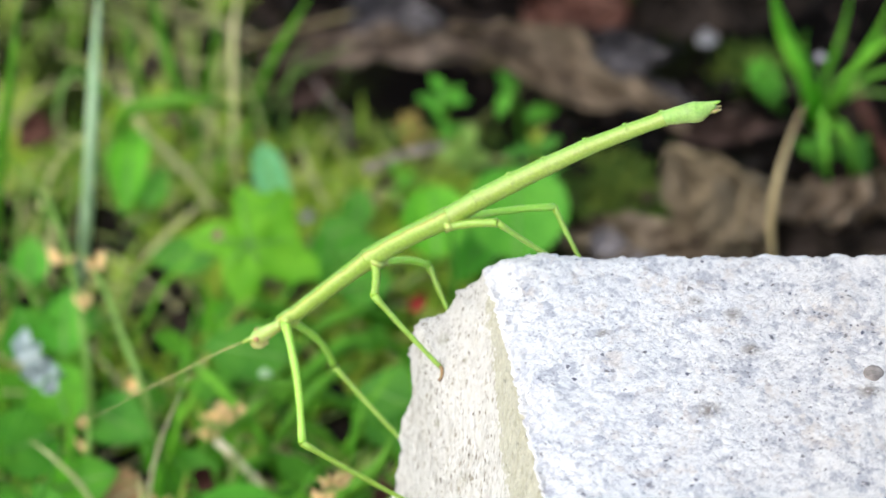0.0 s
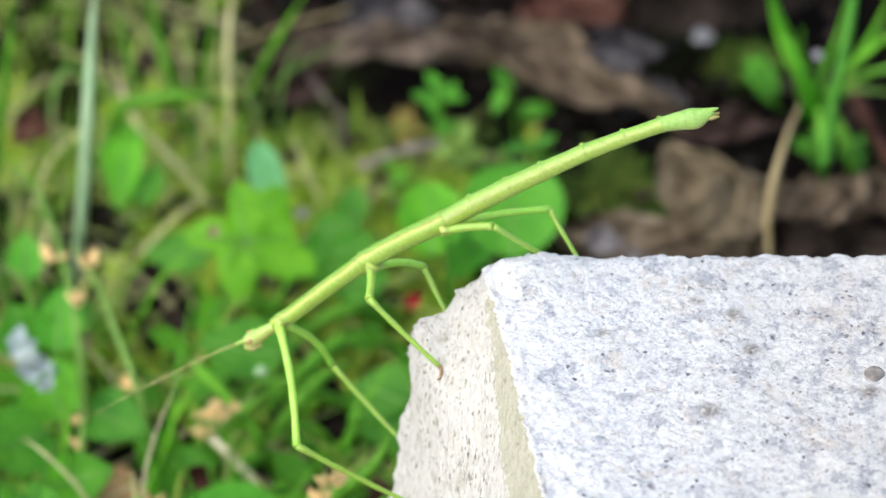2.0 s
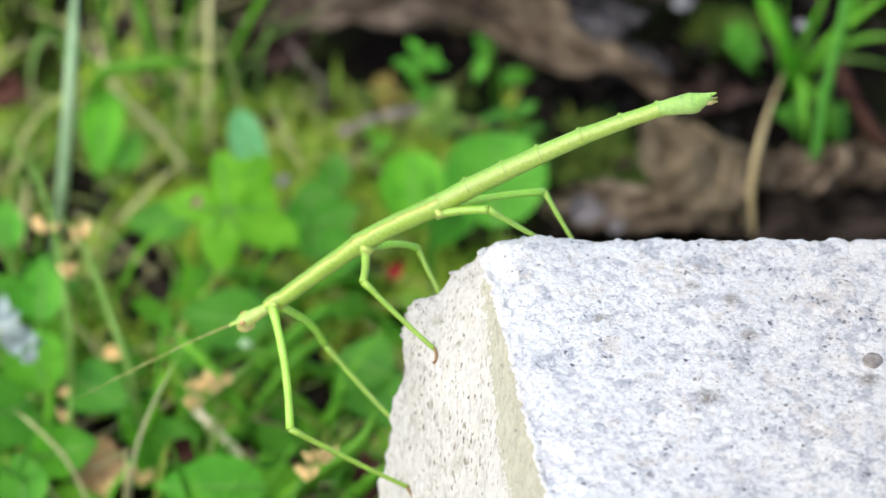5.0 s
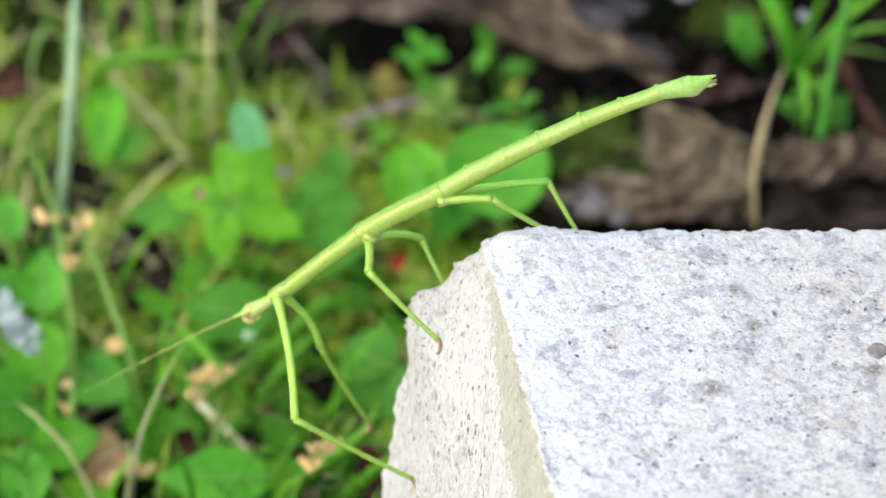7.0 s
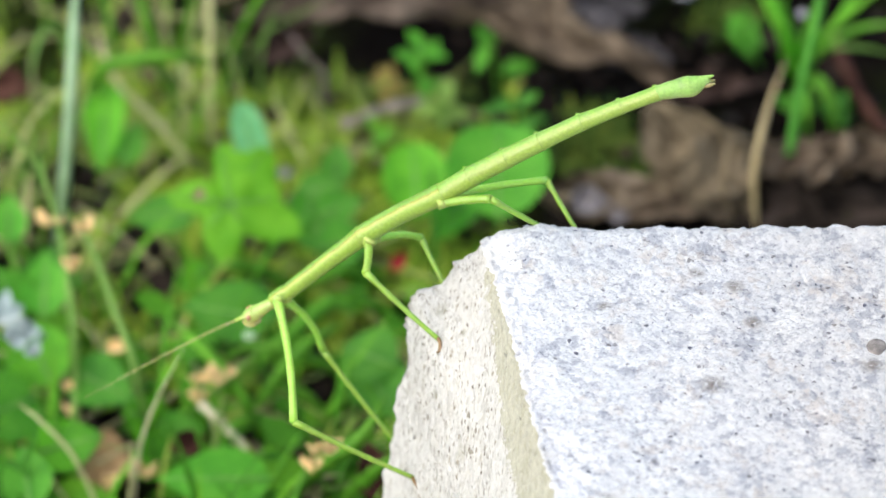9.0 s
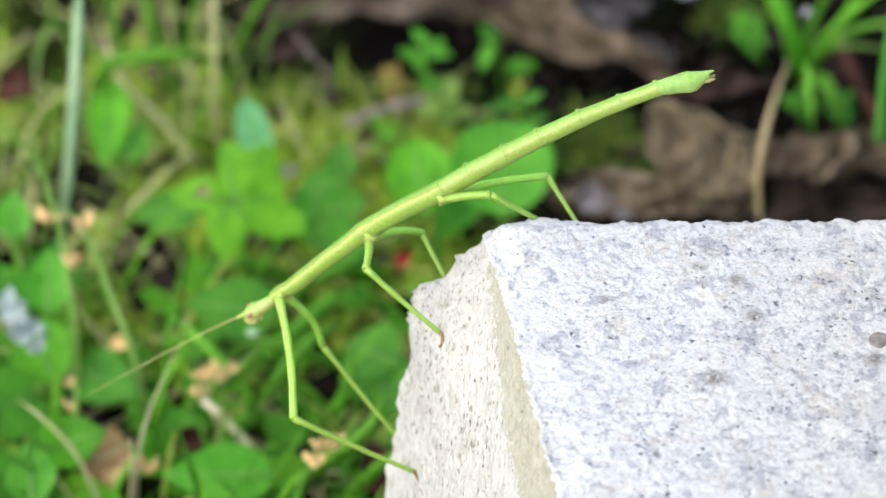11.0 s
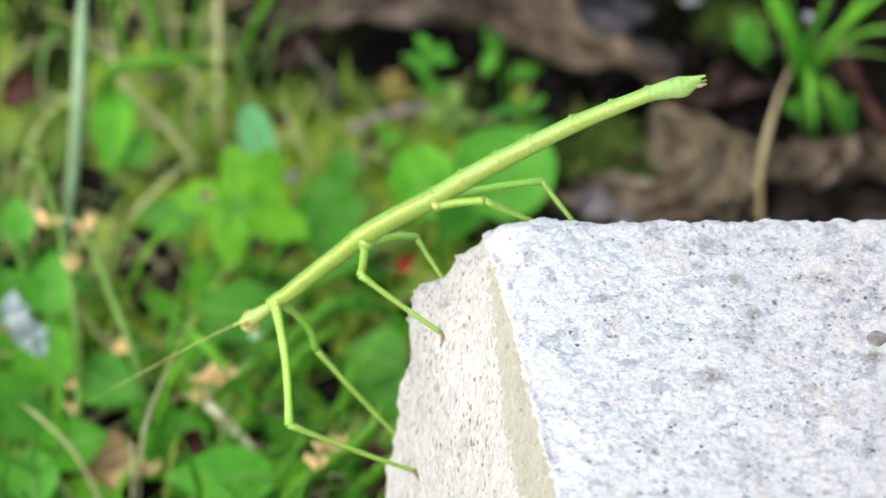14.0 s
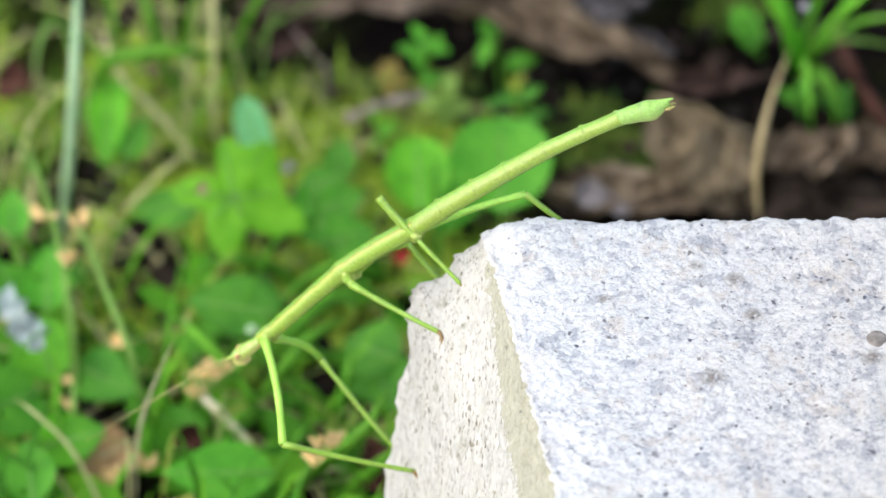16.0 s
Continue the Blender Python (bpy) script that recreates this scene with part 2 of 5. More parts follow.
M_MOSS_DEEP = island_leaf_mat("moss_deep", [(0.0, (0.02, 0.055, 0.009)), (0.5, (0.06, 0.115, 0.018)), (1.0, (0.15, 0.195, 0.035))])
M_DEAD_OCHRE = dead_mat("dead_leaf_ochre", (0.22, 0.13, 0.06), (0.31, 0.20, 0.10), (0.38, 0.26, 0.14))
M_TWIG = dead_mat("twig_grey", (0.09, 0.072, 0.065), (0.16, 0.13, 0.12), (0.24, 0.20, 0.19))
M_DEAD_MID = dead_mat("dead_leaf_dull", (0.022, 0.016, 0.012), (0.06, 0.045, 0.035), (0.12, 0.095, 0.075))
M_DEAD_GREY = dead_mat("dead_leaf_grey", (0.006, 0.0055, 0.007), (0.036, 0.034, 0.038), (0.125, 0.117, 0.124))
M_DEAD_RED = dead_mat("dead_leaf_russet", (0.018, 0.007, 0.005), (0.055, 0.024, 0.018), (0.12, 0.06, 0.045))
M_DEAD_UMBER = dead_mat("dead_leaf_umber", (0.010, 0.006, 0.005), (0.030, 0.019, 0.016), (0.065, 0.043, 0.037))
M_WITHER = leaf_mat("leaf_withered", (0.20, 0.155, 0.04), (0.34, 0.27, 0.08), 0.25, 0.7, 300.0)
M_LEAF_YELLOW = leaf_mat("leaf_yellowish", (0.15, 0.27, 0.05), (0.24, 0.36, 0.09))
M_PETAL = leaf_mat("white_petal", (0.25, 0.25, 0.27), (0.40, 0.41, 0.43), 0.3, 0.6, 300.0)
M_PETAL_DULL = leaf_mat("faded_petal", (0.16, 0.145, 0.15), (0.27, 0.25, 0.26), 0.3, 0.6, 300.0)
M_RED = leaf_mat("red_petal", (0.24, 0.008, 0.012), (0.32, 0.022, 0.024), 0.2, 0.5, 300.0)
M_MOSS = island_leaf_mat("moss", [(0.0, (0.14, 0.27, 0.025)), (0.5, (0.29, 0.44, 0.04)), (1.0, (0.48, 0.58, 0.095))])
M_UNDER = island_leaf_mat("undergrowth", [(0.0, (0.027, 0.115, 0.009)), (0.45, (0.07, 0.24, 0.015)), (0.85, (0.13, 0.34, 0.022)), (1.0, (0.28, 0.30, 0.07))])
M_TURF = island_leaf_mat("turf", [(0.0, (0.075, 0.18, 0.016)), (0.4, (0.165, 0.28, 0.03)), (0.7, (0.24, 0.35, 0.055)), (0.85, (0.32, 0.38, 0.10)), (1.0, (0.45, 0.43, 0.21))])
M_STRAWS = island_leaf_mat("straws", [(0.0, (0.16, 0.23, 0.06)), (0.4, (0.28, 0.31, 0.12)), (0.8, (0.38, 0.37, 0.20)), (1.0, (0.25, 0.19, 0.10))], 0.2)
M_STRAW_PALE = leaf_mat("straw_bleached", (0.74, 0.67, 0.42), (0.85, 0.79, 0.54), 0.25, 0.7, 300.0)
M_TUFT = leaf_mat("tuft_green", (0.135, 0.45, 0.035), (0.24, 0.58, 0.065), 0.4, 0.5, 300.0)
M_BLADE = leaf_mat("blade_green", (0.085, 0.32, 0.045), (0.15, 0.43, 0.075), 0.4, 0.5, 300.0)
M_SEDGE = leaf_mat("sedge_green", (0.13, 0.30, 0.05), (0.22, 0.40, 0.09), 0.35, 0.5, 300.0)
M_STALK = leaf_mat("stalk_brown", (0.25, 0.19, 0.11), (0.40, 0.32, 0.19), 0.15, 0.7, 300.0)
M_STALK_PALE = leaf_mat("stalk_tan", (0.27, 0.215, 0.11), (0.41, 0.335, 0.18), 0.15, 0.7, 300.0)
M_FLOWER = leaf_mat("flower_bluish", (0.33, 0.42, 0.42), (0.46, 0.53, 0.53), 0.3, 0.6, 300.0)
M_RIB = leaf_mat("leaf_rib", (0.10, 0.27, 0.05), (0.16, 0.33, 0.08), 0.3, 0.5, 300.0)
# crumbs toned down too, so the shade between litter reads as black
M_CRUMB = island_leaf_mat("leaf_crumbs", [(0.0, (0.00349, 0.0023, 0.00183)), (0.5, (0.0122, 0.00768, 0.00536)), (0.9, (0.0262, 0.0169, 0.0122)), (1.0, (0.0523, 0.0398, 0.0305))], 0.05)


def soil():
    m, n, l, p = material("soil", 1.0, 0.02)
    # soil and its moss nearly black: deep shade is put into the colour
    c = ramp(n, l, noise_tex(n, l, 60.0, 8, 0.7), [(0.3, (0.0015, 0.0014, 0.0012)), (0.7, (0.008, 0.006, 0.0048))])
    moss = ramp(n, l, noise_tex(n, l, 14.0, 5, 0.65), [(0.48, (0, 0, 0)), (0.6, (0.8, 0.8, 0.8))])
    c = mix(n, l, moss, c, ramp(n, l, noise_tex(n, l, 300.0, 4), [(0.3, (0.010, 0.018, 0.004)), (0.7, (0.035, 0.05, 0.009))]))
    l.new(c, p.inputs["Base Color"])
    bump(n, l, p, noise_tex(n, l, 250.0, 8, 0.7), 0.003, 1.0)
    return m


M_SOIL = soil()


def skin(name, stops, rough=0.38):
    """Insect cuticle; colour runs round the body: back, side stripe (a painted highlight on the abdomen), belly."""
    m, n, l, p = material(name, rough, 0.45)
    tc = n.new("ShaderNodeTexCoord")
    sep = n.new("ShaderNodeSeparateXYZ")
    l.new(tc.outputs["UV"], sep.inputs[0])
    add = n.new("ShaderNodeMath")
    add.operation = 'ADD'
    sc = n.new("ShaderNodeMath")
    sc.operation = 'MULTIPLY'
    sc.inputs[1].default_value = 0.08
    l.new(noise_tex(n, l, 500.0), sc.inputs[0])
    l.new(sep.outputs[0], add.inputs[0])
    l.new(sc.outputs[0], add.inputs[1])
    c = ramp(n, l, add.outputs[0], stops, False)
    c = mix(n, l, 0.3, c, ramp(n, l, noise_tex(n, l, 2500.0, 3), [(0.3, (0.38, 0.38, 0.38)), (0.7, (0.72, 0.72, 0.72))]), 'OVERLAY')
    l.new(c, p.inputs["Base Color"])
    p.inputs["Subsurface Weight"].default_value = 0.55
    p.inputs["Subsurface Scale"].default_value = 1.0
    p.inputs["Subsurface Radius"].default_value = (0.0007, 0.0011, 0.0003)
    bump(n, l, p, noise_tex(n, l, 1500.0, 4, 0.65), 0.00014, 0.7)
    return m


G1 = (0.125, 0.265, 0.022)
M_BODY = skin("cuticle_striped", [(0.0, G1), (0.095, G1), (0.118, (0.21, 0.215, 0.024)), (0.13, (0.24, 0.25, 0.03)), (0.146, (0.335, 0.39, 0.085)), (0.175, (0.29, 0.37, 0.08)), (0.21, (0.24, 0.35, 0.06)), (0.34, (0.235, 0.345, 0.055)), (0.5, (0.205, 0.325, 0.046))])
# the pale stop at 0.19 colours in the gloss along the abdomen's side
M_ABDO = skin("cuticle_abdomen", [(0.0, (0.13, 0.275, 0.027)), (0.09, (0.155, 0.295, 0.035)), (0.135, (0.24, 0.335, 0.07)), (0.19, (0.30, 0.37, 0.105)), (0.24, (0.255, 0.345, 0.066)), (0.31, (0.25, 0.345, 0.056)), (0.5, (0.22, 0.325, 0.046))])
M_LEG = skin("cuticle_leg", [(0.0, (0.165, 0.31, 0.038)), (0.2, (0.22, 0.35, 0.056)), (0.34, (0.215, 0.34, 0.05)), (0.5, (0.185, 0.31, 0.04))])
# leg green brightened in the colour, to offset body shadow on the far femora
M_LEG_LIT = skin("cuticle_leg_lit", [(0.0, (0.22, 0.45, 0.052)), (0.25, (0.28, 0.50, 0.075)), (0.5, (0.24, 0.46, 0.06))])
M_TAIL = skin("cuticle_tail", [(0.0, (0.18, 0.345, 0.065)), (0.3, (0.24, 0.385, 0.09)), (0.5, (0.36, 0.385, 0.12))])
M_FEELER = skin("feeler_straw", [(0.0, (0.30, 0.27, 0.10)), (0.5, (0.24, 0.20, 0.07))])
M_HEAD = skin("cuticle_head", [(0.0, (0.17, 0.33, 0.045)), (0.16, (0.31, 0.42, 0.11)), (0.3, (0.37, 0.43, 0.13)), (0.5, (0.46, 0.40, 0.13))], 0.24)
M_FOOT = skin("cuticle_foot", [(0.0, (0.15, 0.085, 0.036)), (0.5, (0.23, 0.15, 0.06))])
M_COXA = skin("cuticle_coxa", [(0.0, (0.23, 0.37, 0.065)), (0.5, (0.31, 0.40, 0.09))], 0.3)
M_EYE = skin("eye_pinkish", [(0.0, (0.363, 0.205, 0.108)), (0.5, (0.409, 0.26, 0.132))], 0.25)
M_JAW = skin("cuticle_jaw", [(0.0, (0.42, 0.42, 0.14)), (0.5, (0.52, 0.36, 0.15))], 0.3)
M_PEBBLE = leaf_mat("dark_mineral", (0.09, 0.08, 0.075), (0.20, 0.18, 0.165), 0, 0.6, 800.0)


# ---- mesh helpers ----
def part(name, bm, mat, parent=None, label=""):
    me = bpy.data.meshes.new(name)
    bm.to_mesh(me)
    bm.free()
    for m in (mat if isinstance(mat, (list, tuple)) else [mat]):
        me.materials.append(m)
    me.shade_smooth()
    ob = new(name, me)
    if parent:
        ob.parent = parent
    if label:
        ob["label"] = label
    return ob


def thing(name, at, label, category, group="", kind=""):
    e = new(name)
    e.empty_display_size = 0.01
    e.location = at
    return tagged(e, label, category, group, kind)


def smooth_line(pts, n):
    """Catmull-Rom through the points, n steps per span."""
    P = [Vector(p) for p in pts]
    P = [2 * P[0] - P[1]] + P + [2 * P[-1] - P[-2]]
    out = []
    for i in range(1, len(P) - 2):
        a, b, c, d = P[i - 1:i + 3]
        for k in range(n):
            t = k / n
            out.append(0.5 * (2 * b + (c - a) * t + (2 * a - 5 * b + 4 * c - d) * t * t + (3 * b - a - 3 * c + d) * t ** 3))
    return out + [P[-2]]


def tube(bm, pts, radii, n=10, ref=(0, 0, 1), squash=1.0):
    """A round limb through pts; u runs from the back (0) to the belly (0.5) and back."""
    uv = bm.loops.layers.uv.verify()
    P = [Vector(p) for p in pts]
    rings = []
    for i, (p, r) in enumerate(zip(P, radii)):
        t = (P[min(i + 1, len(P) - 1)] - P[max(i - 1, 0)]).normalized()
        up = Vector(ref) - t * t.dot(Vector(ref))
        if up.length < 1e-4:
            up = Vector((1, 0, 0)) - t * t.x
        up.normalize()
        side = t.cross(up)
        rings.append([bm.verts.new(p + (up * math.cos(2 * math.pi * k / n) + side * math.sin(2 * math.pi * k / n) * squash) * r) for k in range(n)])
    for i in range(len(rings) - 1):
        for k in range(n):
            k2 = (k + 1) % n
            f = bm.faces.new((rings[i][k], rings[i][k2], rings[i + 1][k2], rings[i + 1][k]))
            for lp, (a, j) in zip(f.loops, ((k, i), (k + 1, i), (k + 1, i + 1), (k, i + 1))):
                u = a / n
                lp[uv].uv = (min(u, 1 - u), j / len(rings))
    for ring, rev in ((rings[0], True), (rings[-1], False)):
        f = bm.faces.new(list(reversed(ring)) if rev else ring)
        for lp in f.loops:
            lp[uv].uv = (0.3, 0)
    return bm


def ball(bm, c, r, stretch=(1, 1, 1), seg=12):
    res = bmesh.ops.create_uvsphere(bm, u_segments=seg, v_segments=max(6, seg // 2 + 1), radius=1)
    for v in res["verts"]:
        v.co = Vector(c) + Vector((v.co.x * stretch[0], v.co.y * stretch[1], v.co.z * stretch[2])) * r
    return bm


def ribbon(bm, pts, width, fold=0.25, facing=(0, -0.78, 0.62), steps=6, tip=True, base=0.6):
    """A grass blade: a tapered ribbon folded along its midrib, with thickness."""
    line = smooth_line(pts, steps)
    n = len(line)
    rows = []
    for i, p in enumerate(line):
        t = (line[min(i + 1, n - 1)] - line[max(i - 1, 0)]).normalized()
        side = t.cross(Vector(facing))
        if side.length < 1e-4:
            side = Vector((1, 0, 0))
        side.normalize()
        nor = side.cross(t)
        s = i / (n - 1)
        w = width * 0.5 * (base + (1 - base) * min(1, s * 4)) * ((1 - max(0, (s - 0.45) / 0.55) ** 1.8) if tip else 1)
        w = max(w, width * 0.03)
        th = width * 0.05
        rows.append([bm.verts.new(p + side * (a * w) + nor * (abs(a) * w * fold + b * th)) for a, b in ((-1, 0), (0, 0.5), (1, 0), (0, -1))])
    for a, b in zip(rows, rows[1:]):
        for k in range(4):
            bm.faces.new((a[k], a[(k + 1) % 4], b[(k + 1) % 4], b[k]))
    bm.faces.new(rows[0][::-1])
    bm.faces.new(rows[-1])
    return bm


def outline(kind, s):
    """Half-width of a leaf at s (0 base, 1 tip), as part of its full width."""
    if kind == "round":
        return math.sqrt(max(0, 1 - (2 * s - 1) ** 2))
    if kind == "spoon":
        return max(0, math.sin(math.pi * s ** 1.6)) ** 0.5 * 0.95 + 0.05 * (1 - s)
    if kind == "lobed":
        return max(0, math.sin(math.pi * min(1, s * 1.02))) ** 0.8 * (0.72 + 0.28 * math.cos(5 * math.pi * (s - 0.3)))
    return max(0, math.sin(math.pi * s ** 0.75)) ** 0.9


def leaf_blade(bm, base, tip, width, kind="oval", normal=(0, -0.6, 0.8), cup=0.15, droop=0.1, nu=12, nv=8, crumple=0.0, seed=0.0, curl=0.0, thick=0.0, ripple=0.0):
    """A broad leaf from base to tip, cupped along the midrib; curl rolls its edges over."""
    base, tip = Vector(base), Vector(tip)
    ax = tip - base
    L = ax.length
    t = ax / L
    side = t.cross(Vector(normal)).normalized()
    nor = side.cross(t)
    sheets = []
    for b in ((0, -1) if thick else (0,)):
        grid = []
        for i in range(nu + 1):
            s = i / nu
            w = 0.5 * width * max(outline(kind, s), 0.02)
            row = []
            for j in range(nv + 1):
                a = 2 * j / nv - 1
                x, h = a * w, cup * w * a * a - droop * L * (s - 0.3) ** 2 + b * thick
                if curl:
                    ang = a * curl
                    x, h = w * math.sin(ang) / curl, w * (1 - math.cos(ang)) / curl + h
                q = base + t * (s * L) + side * x + nor * h
                if crumple:
                    q += nor * noise.noise(Vector((s * 5 + seed, a * 2.2, seed))) * crumple + nor * noise.noise(Vector((s * 17, a * 6 + seed, seed))) * crumple * 0.35
                    q += side * noise.noise(Vector((s * 7 + seed, 3.1, a))) * crumple * 0.5
                q += nor * ripple * math.sin(s * 44 + abs(a) * 4 + 5 * noise.noise(Vector((s * 4, a, 2.2)))) * (0.6 + 0.8 * noise.noise(Vector((s * 6, 1.1, a))))
                row.append(bm.verts.new(q))
            grid.append(row)
        for i in range(nu):
            for j in range(nv):
                f = (grid[i][j], grid[i][j + 1], grid[i + 1][j + 1], grid[i + 1][j])
                bm.faces.new(f if not b else f[::-1])
        sheets.append(grid)
    if thick:
        A, B = sheets
        for i in range(nu):
            bm.faces.new((A[i][0], A[i + 1][0], B[i + 1][0], B[i][0]))
            bm.faces.new((A[i][nv], B[i][nv], B[i + 1][nv], A[i + 1][nv]))
    return bm


# ---- ground ----
def hump(x, y):
    return 0.004 * noise.noise(Vector((x * 18, y * 18, 0.3))) + 0.0015 * noise.noise(Vector((x * 90, y * 90, 2.0)))


def build_ground():
    fine = np.linspace(-0.16, 0.20, 100)
    out = np.array([0.24, 0.32, 0.5, 0.9, 2, 5, 15, 60, 300])
    xs = np.concatenate((-out[::-1] + 0.0, fine, out + 0.0))
    ys = np.concatenate((-out[::-1], np.linspace(-0.16, 0.32, 120), out + 0.12))
    ys.sort()
    verts = [(x, y, hump(x, y)) for y in ys for x in xs]
    n = len(xs)
    faces = [(j * n + i, j * n + i + 1, (j + 1) * n + i + 1, (j + 1) * n + i) for j in range(len(ys) - 1) for i in range(n - 1)]
    me = bpy.data.meshes.new("ground")
    me.from_pydata(verts, [], faces)
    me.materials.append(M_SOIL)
    me.shade_smooth()
    tagged(new("ground", me), "soil darkened to near black for shaded gaps, with patches of moss", "ground", kind="structure")


build_ground()


# ---- granite block ----
TOP = 0.100
BACK = [(0.0, -2.0), (-0.7, -4.2), (-2.0, -5.9), (-3.4, -6.8), (-4.2, -8.5), (-4.9, -10.2), (-7.2, -11.3), (-8.6, -11.6), (-9.6, -12.8), (-9.8, -16.0), (-10.1, -21.2), (-11.2, -30.7), (-13.2, -45.0), (-17.0, -100.0)]
FRONT = [(0.0, -0.0), (-0.3, -1.0), (-0.9, -3.0), (-1.5, -5.2), (-2.0, -7.2), (-2.6, -9.4), (-3.2, -12.0), (-3.9, -15.0), (-4.8, -18.5), (-5.8, -22.5), (-7.2, -28.0), (-9.0, -35.0), (-11.0, -46.0), (-17.0, -100.0)]


REAR = 0.0025


def edge_x(y):
    return -0.0005 - 0.155 * y


def ease(f):
    f = min(1, max(0, f))
    return f * f * (3 - 2 * f)


def build_block():
    bm = bmesh.new()
    ys = list(np.concatenate((np.linspace(REAR, -0.0040, 15), np.linspace(-0.0046, -0.075, 220), np.linspace(-0.08, -0.15, 12))))
    tops = list(np.concatenate((np.linspace(0.20, 0.07, 14), np.linspace(0.068, 0.0006, 170))))
    span = 9
    rows = []
    for y in ys:
        s = ease((REAR - y) / 0.014)
        chip = 0.00055 * noise.noise(Vector((y * 520, 1.7, 0))) + 0.00065 * noise.noise(Vector((y * 1300, 4.2, 0))) + 0.0003 * noise.noise(Vector((y * 2600, 0.6, 3)))
        e = edge_x(y)
        row = []
        for x in tops:
            co = Vector((x + e, y, TOP))
            row.append((co, 0))
        for k in range(len(BACK) - 1):
            for q in range(span if k < len(BACK) - 2 else 3):
                f = q / (span if k < len(BACK) - 2 else 3)
                a = Vector(BACK[k]).lerp(Vector(FRONT[k]), ease((REAR - y) / (0.012 + 0.0026 * k)))
                b = Vector(BACK[k + 1]).lerp(Vector(FRONT[k + 1]), ease((REAR - y) / (0.0146 + 0.0026 * k)))
                c = a.lerp(b, f) * 0.001
                row.append((Vector((e + c.x, y, TOP + c.y)), 1 + k + f))
        c = Vector(BACK[-1]).lerp(Vector(FRONT[-1]), s) * 0.001
        row.append((Vector((e + c.x, y, 0.0)), 20))
        out = []
        for co, k in row:
            p = co.copy()
            n1 = noise.noise(co * 120)
            n2 = noise.noise(co * 420 + Vector((3, 1, 7)))
            n3 = noise.noise(co * 1100 + Vector((9, 2, 4)))
            n4 = noise.noise(co * 2600 + Vector((1, 8, 3)))
            if k == 0:
                d = min(1.0, (co.x - e) / 0.004)
                p.x += chip * (1 - d) ** 2
                p.z += 0.0005 * n1 + 0.00022 * n2 + 0.00020 * n3 + 0.00012 * n4
                # worn arris along the back and at the corner
                t = max(0, 1 + (y - REAR) / 0.0030)
                p.z -= 0.0016 * t ** 2.2 + 0.0002 * (1 - d) ** 2
                p.z += (0.0004 * n3 + 0.0003 * n4) * (1 - d) ** 1.5
                p.x += (0.0004 * n3 + 0.0003 * n4) * (1 - d) ** 2
                p.z -= 0.0020 * max(0, 1 - (co.x - e) / 0.0042) ** 1.6 * (1 - s)
                p.y += (0.0007 * n2 + 0.0005 * n3) * t
                p.z += 0.0007 * math.exp(-((co.x - 0.0065) / 0.004) ** 2) * ease(1 + (y - REAR) / 0.02)
            else:
                amp = min(1, k / 3) * (0.45 if k < 9 else 1)
                p.x += amp * ((0.0 if k < 9 else 0.0004) * n1 + 0.0003 * n2 + 0.00035 * n3 + 0.00028 * n4)
                p.z += amp * 0.0003 * n2 if k < 18 else 0
                p.x += (chip + 0.0004 * n3 + 0.0003 * n4) * max(0, 1 - k / 4) * (1 - 0.8 * max(0, 1 + (y - REAR) / 0.004))
                t = max(0, 1 + (y - REAR) / 0.004)
                p.x += 0.0004 * n3 * t
                p.z -= 0.0016 * max(0, 1 + (y - REAR) / 0.0030) ** 2.2 * max(0, 1 - k / 4)
                p.x += 0.0008 * t * noise.noise(Vector((0.5, 0.2, co.z * 260)))
            out.append(bm.verts.new(p))
        rows.append((out, [k for _, k in row]))
    for (a, ka), (b, _) in zip(rows, rows[1:]):
        for i in range(len(a) - 1):
            f = bm.faces.new((a[i], a[i + 1], b[i + 1], b[i]))
            y = a[i].co.y
            k = ka[i]
            wob = 0.8 * noise.noise(a[i].co * 500)
            worn = a[i].co.x - edge_x(y) < 0.0040 + 0.0044 * noise.noise(a[i].co * 260) + 0.0012 * wob or y > REAR - 0.0012 + 0.0012 * wob
            # the olive tone fills a wedge below the edge, wider towards the front
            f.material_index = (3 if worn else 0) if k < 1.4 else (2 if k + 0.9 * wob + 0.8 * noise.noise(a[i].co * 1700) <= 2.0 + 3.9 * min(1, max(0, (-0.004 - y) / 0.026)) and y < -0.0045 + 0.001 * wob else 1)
    # back, front and far end
    for row in (rows[0][0], rows[-1][0]):
        low = bm.verts.new((row[0].co.x, row[0].co.y, 0.0))
        f = bm.faces.new(list(row) + [low])
        f.material_index = 1
    a0, b0 = rows[0][0][0], rows[-1][0][0]
    la = [v for v in bm.verts if v.co.z == 0.0 and abs(v.co.x - a0.co.x) < 1e-6 and v.co.y == a0.co.y][0]
    lb = [v for v in bm.verts if v.co.z == 0.0 and abs(v.co.x - b0.co.x) < 1e-6 and v.co.y == b0.co.y][0]
    side = [r[0][0] for r in rows]
    bm.faces.new(side + [lb, la]).material_index = 1
    bmesh.ops.recalc_face_normals(bm, faces=bm.faces)
    ob = part("granite_block", bm, [M_TOP, M_SPLIT, M_WEDGE, M_EDGE])
    tagged(ob, "pale speckled granite kerb block with a rough split cream side", "stone block")
    bm = bmesh.new()
    ball(bm, (0.0502, -0.0247, 0.1000), 0.0014, (1, 1.25, 0.25), 14)
    part("dark_inclusion", bm, M_PEBBLE, ob, "dark grey mineral grain set in the granite")
    return ob


block = build_block()


# ---- stick insect ----
ORIGIN = Vector((-0.0067, 0.0040, 0.1040))
YB = ORIGIN.y


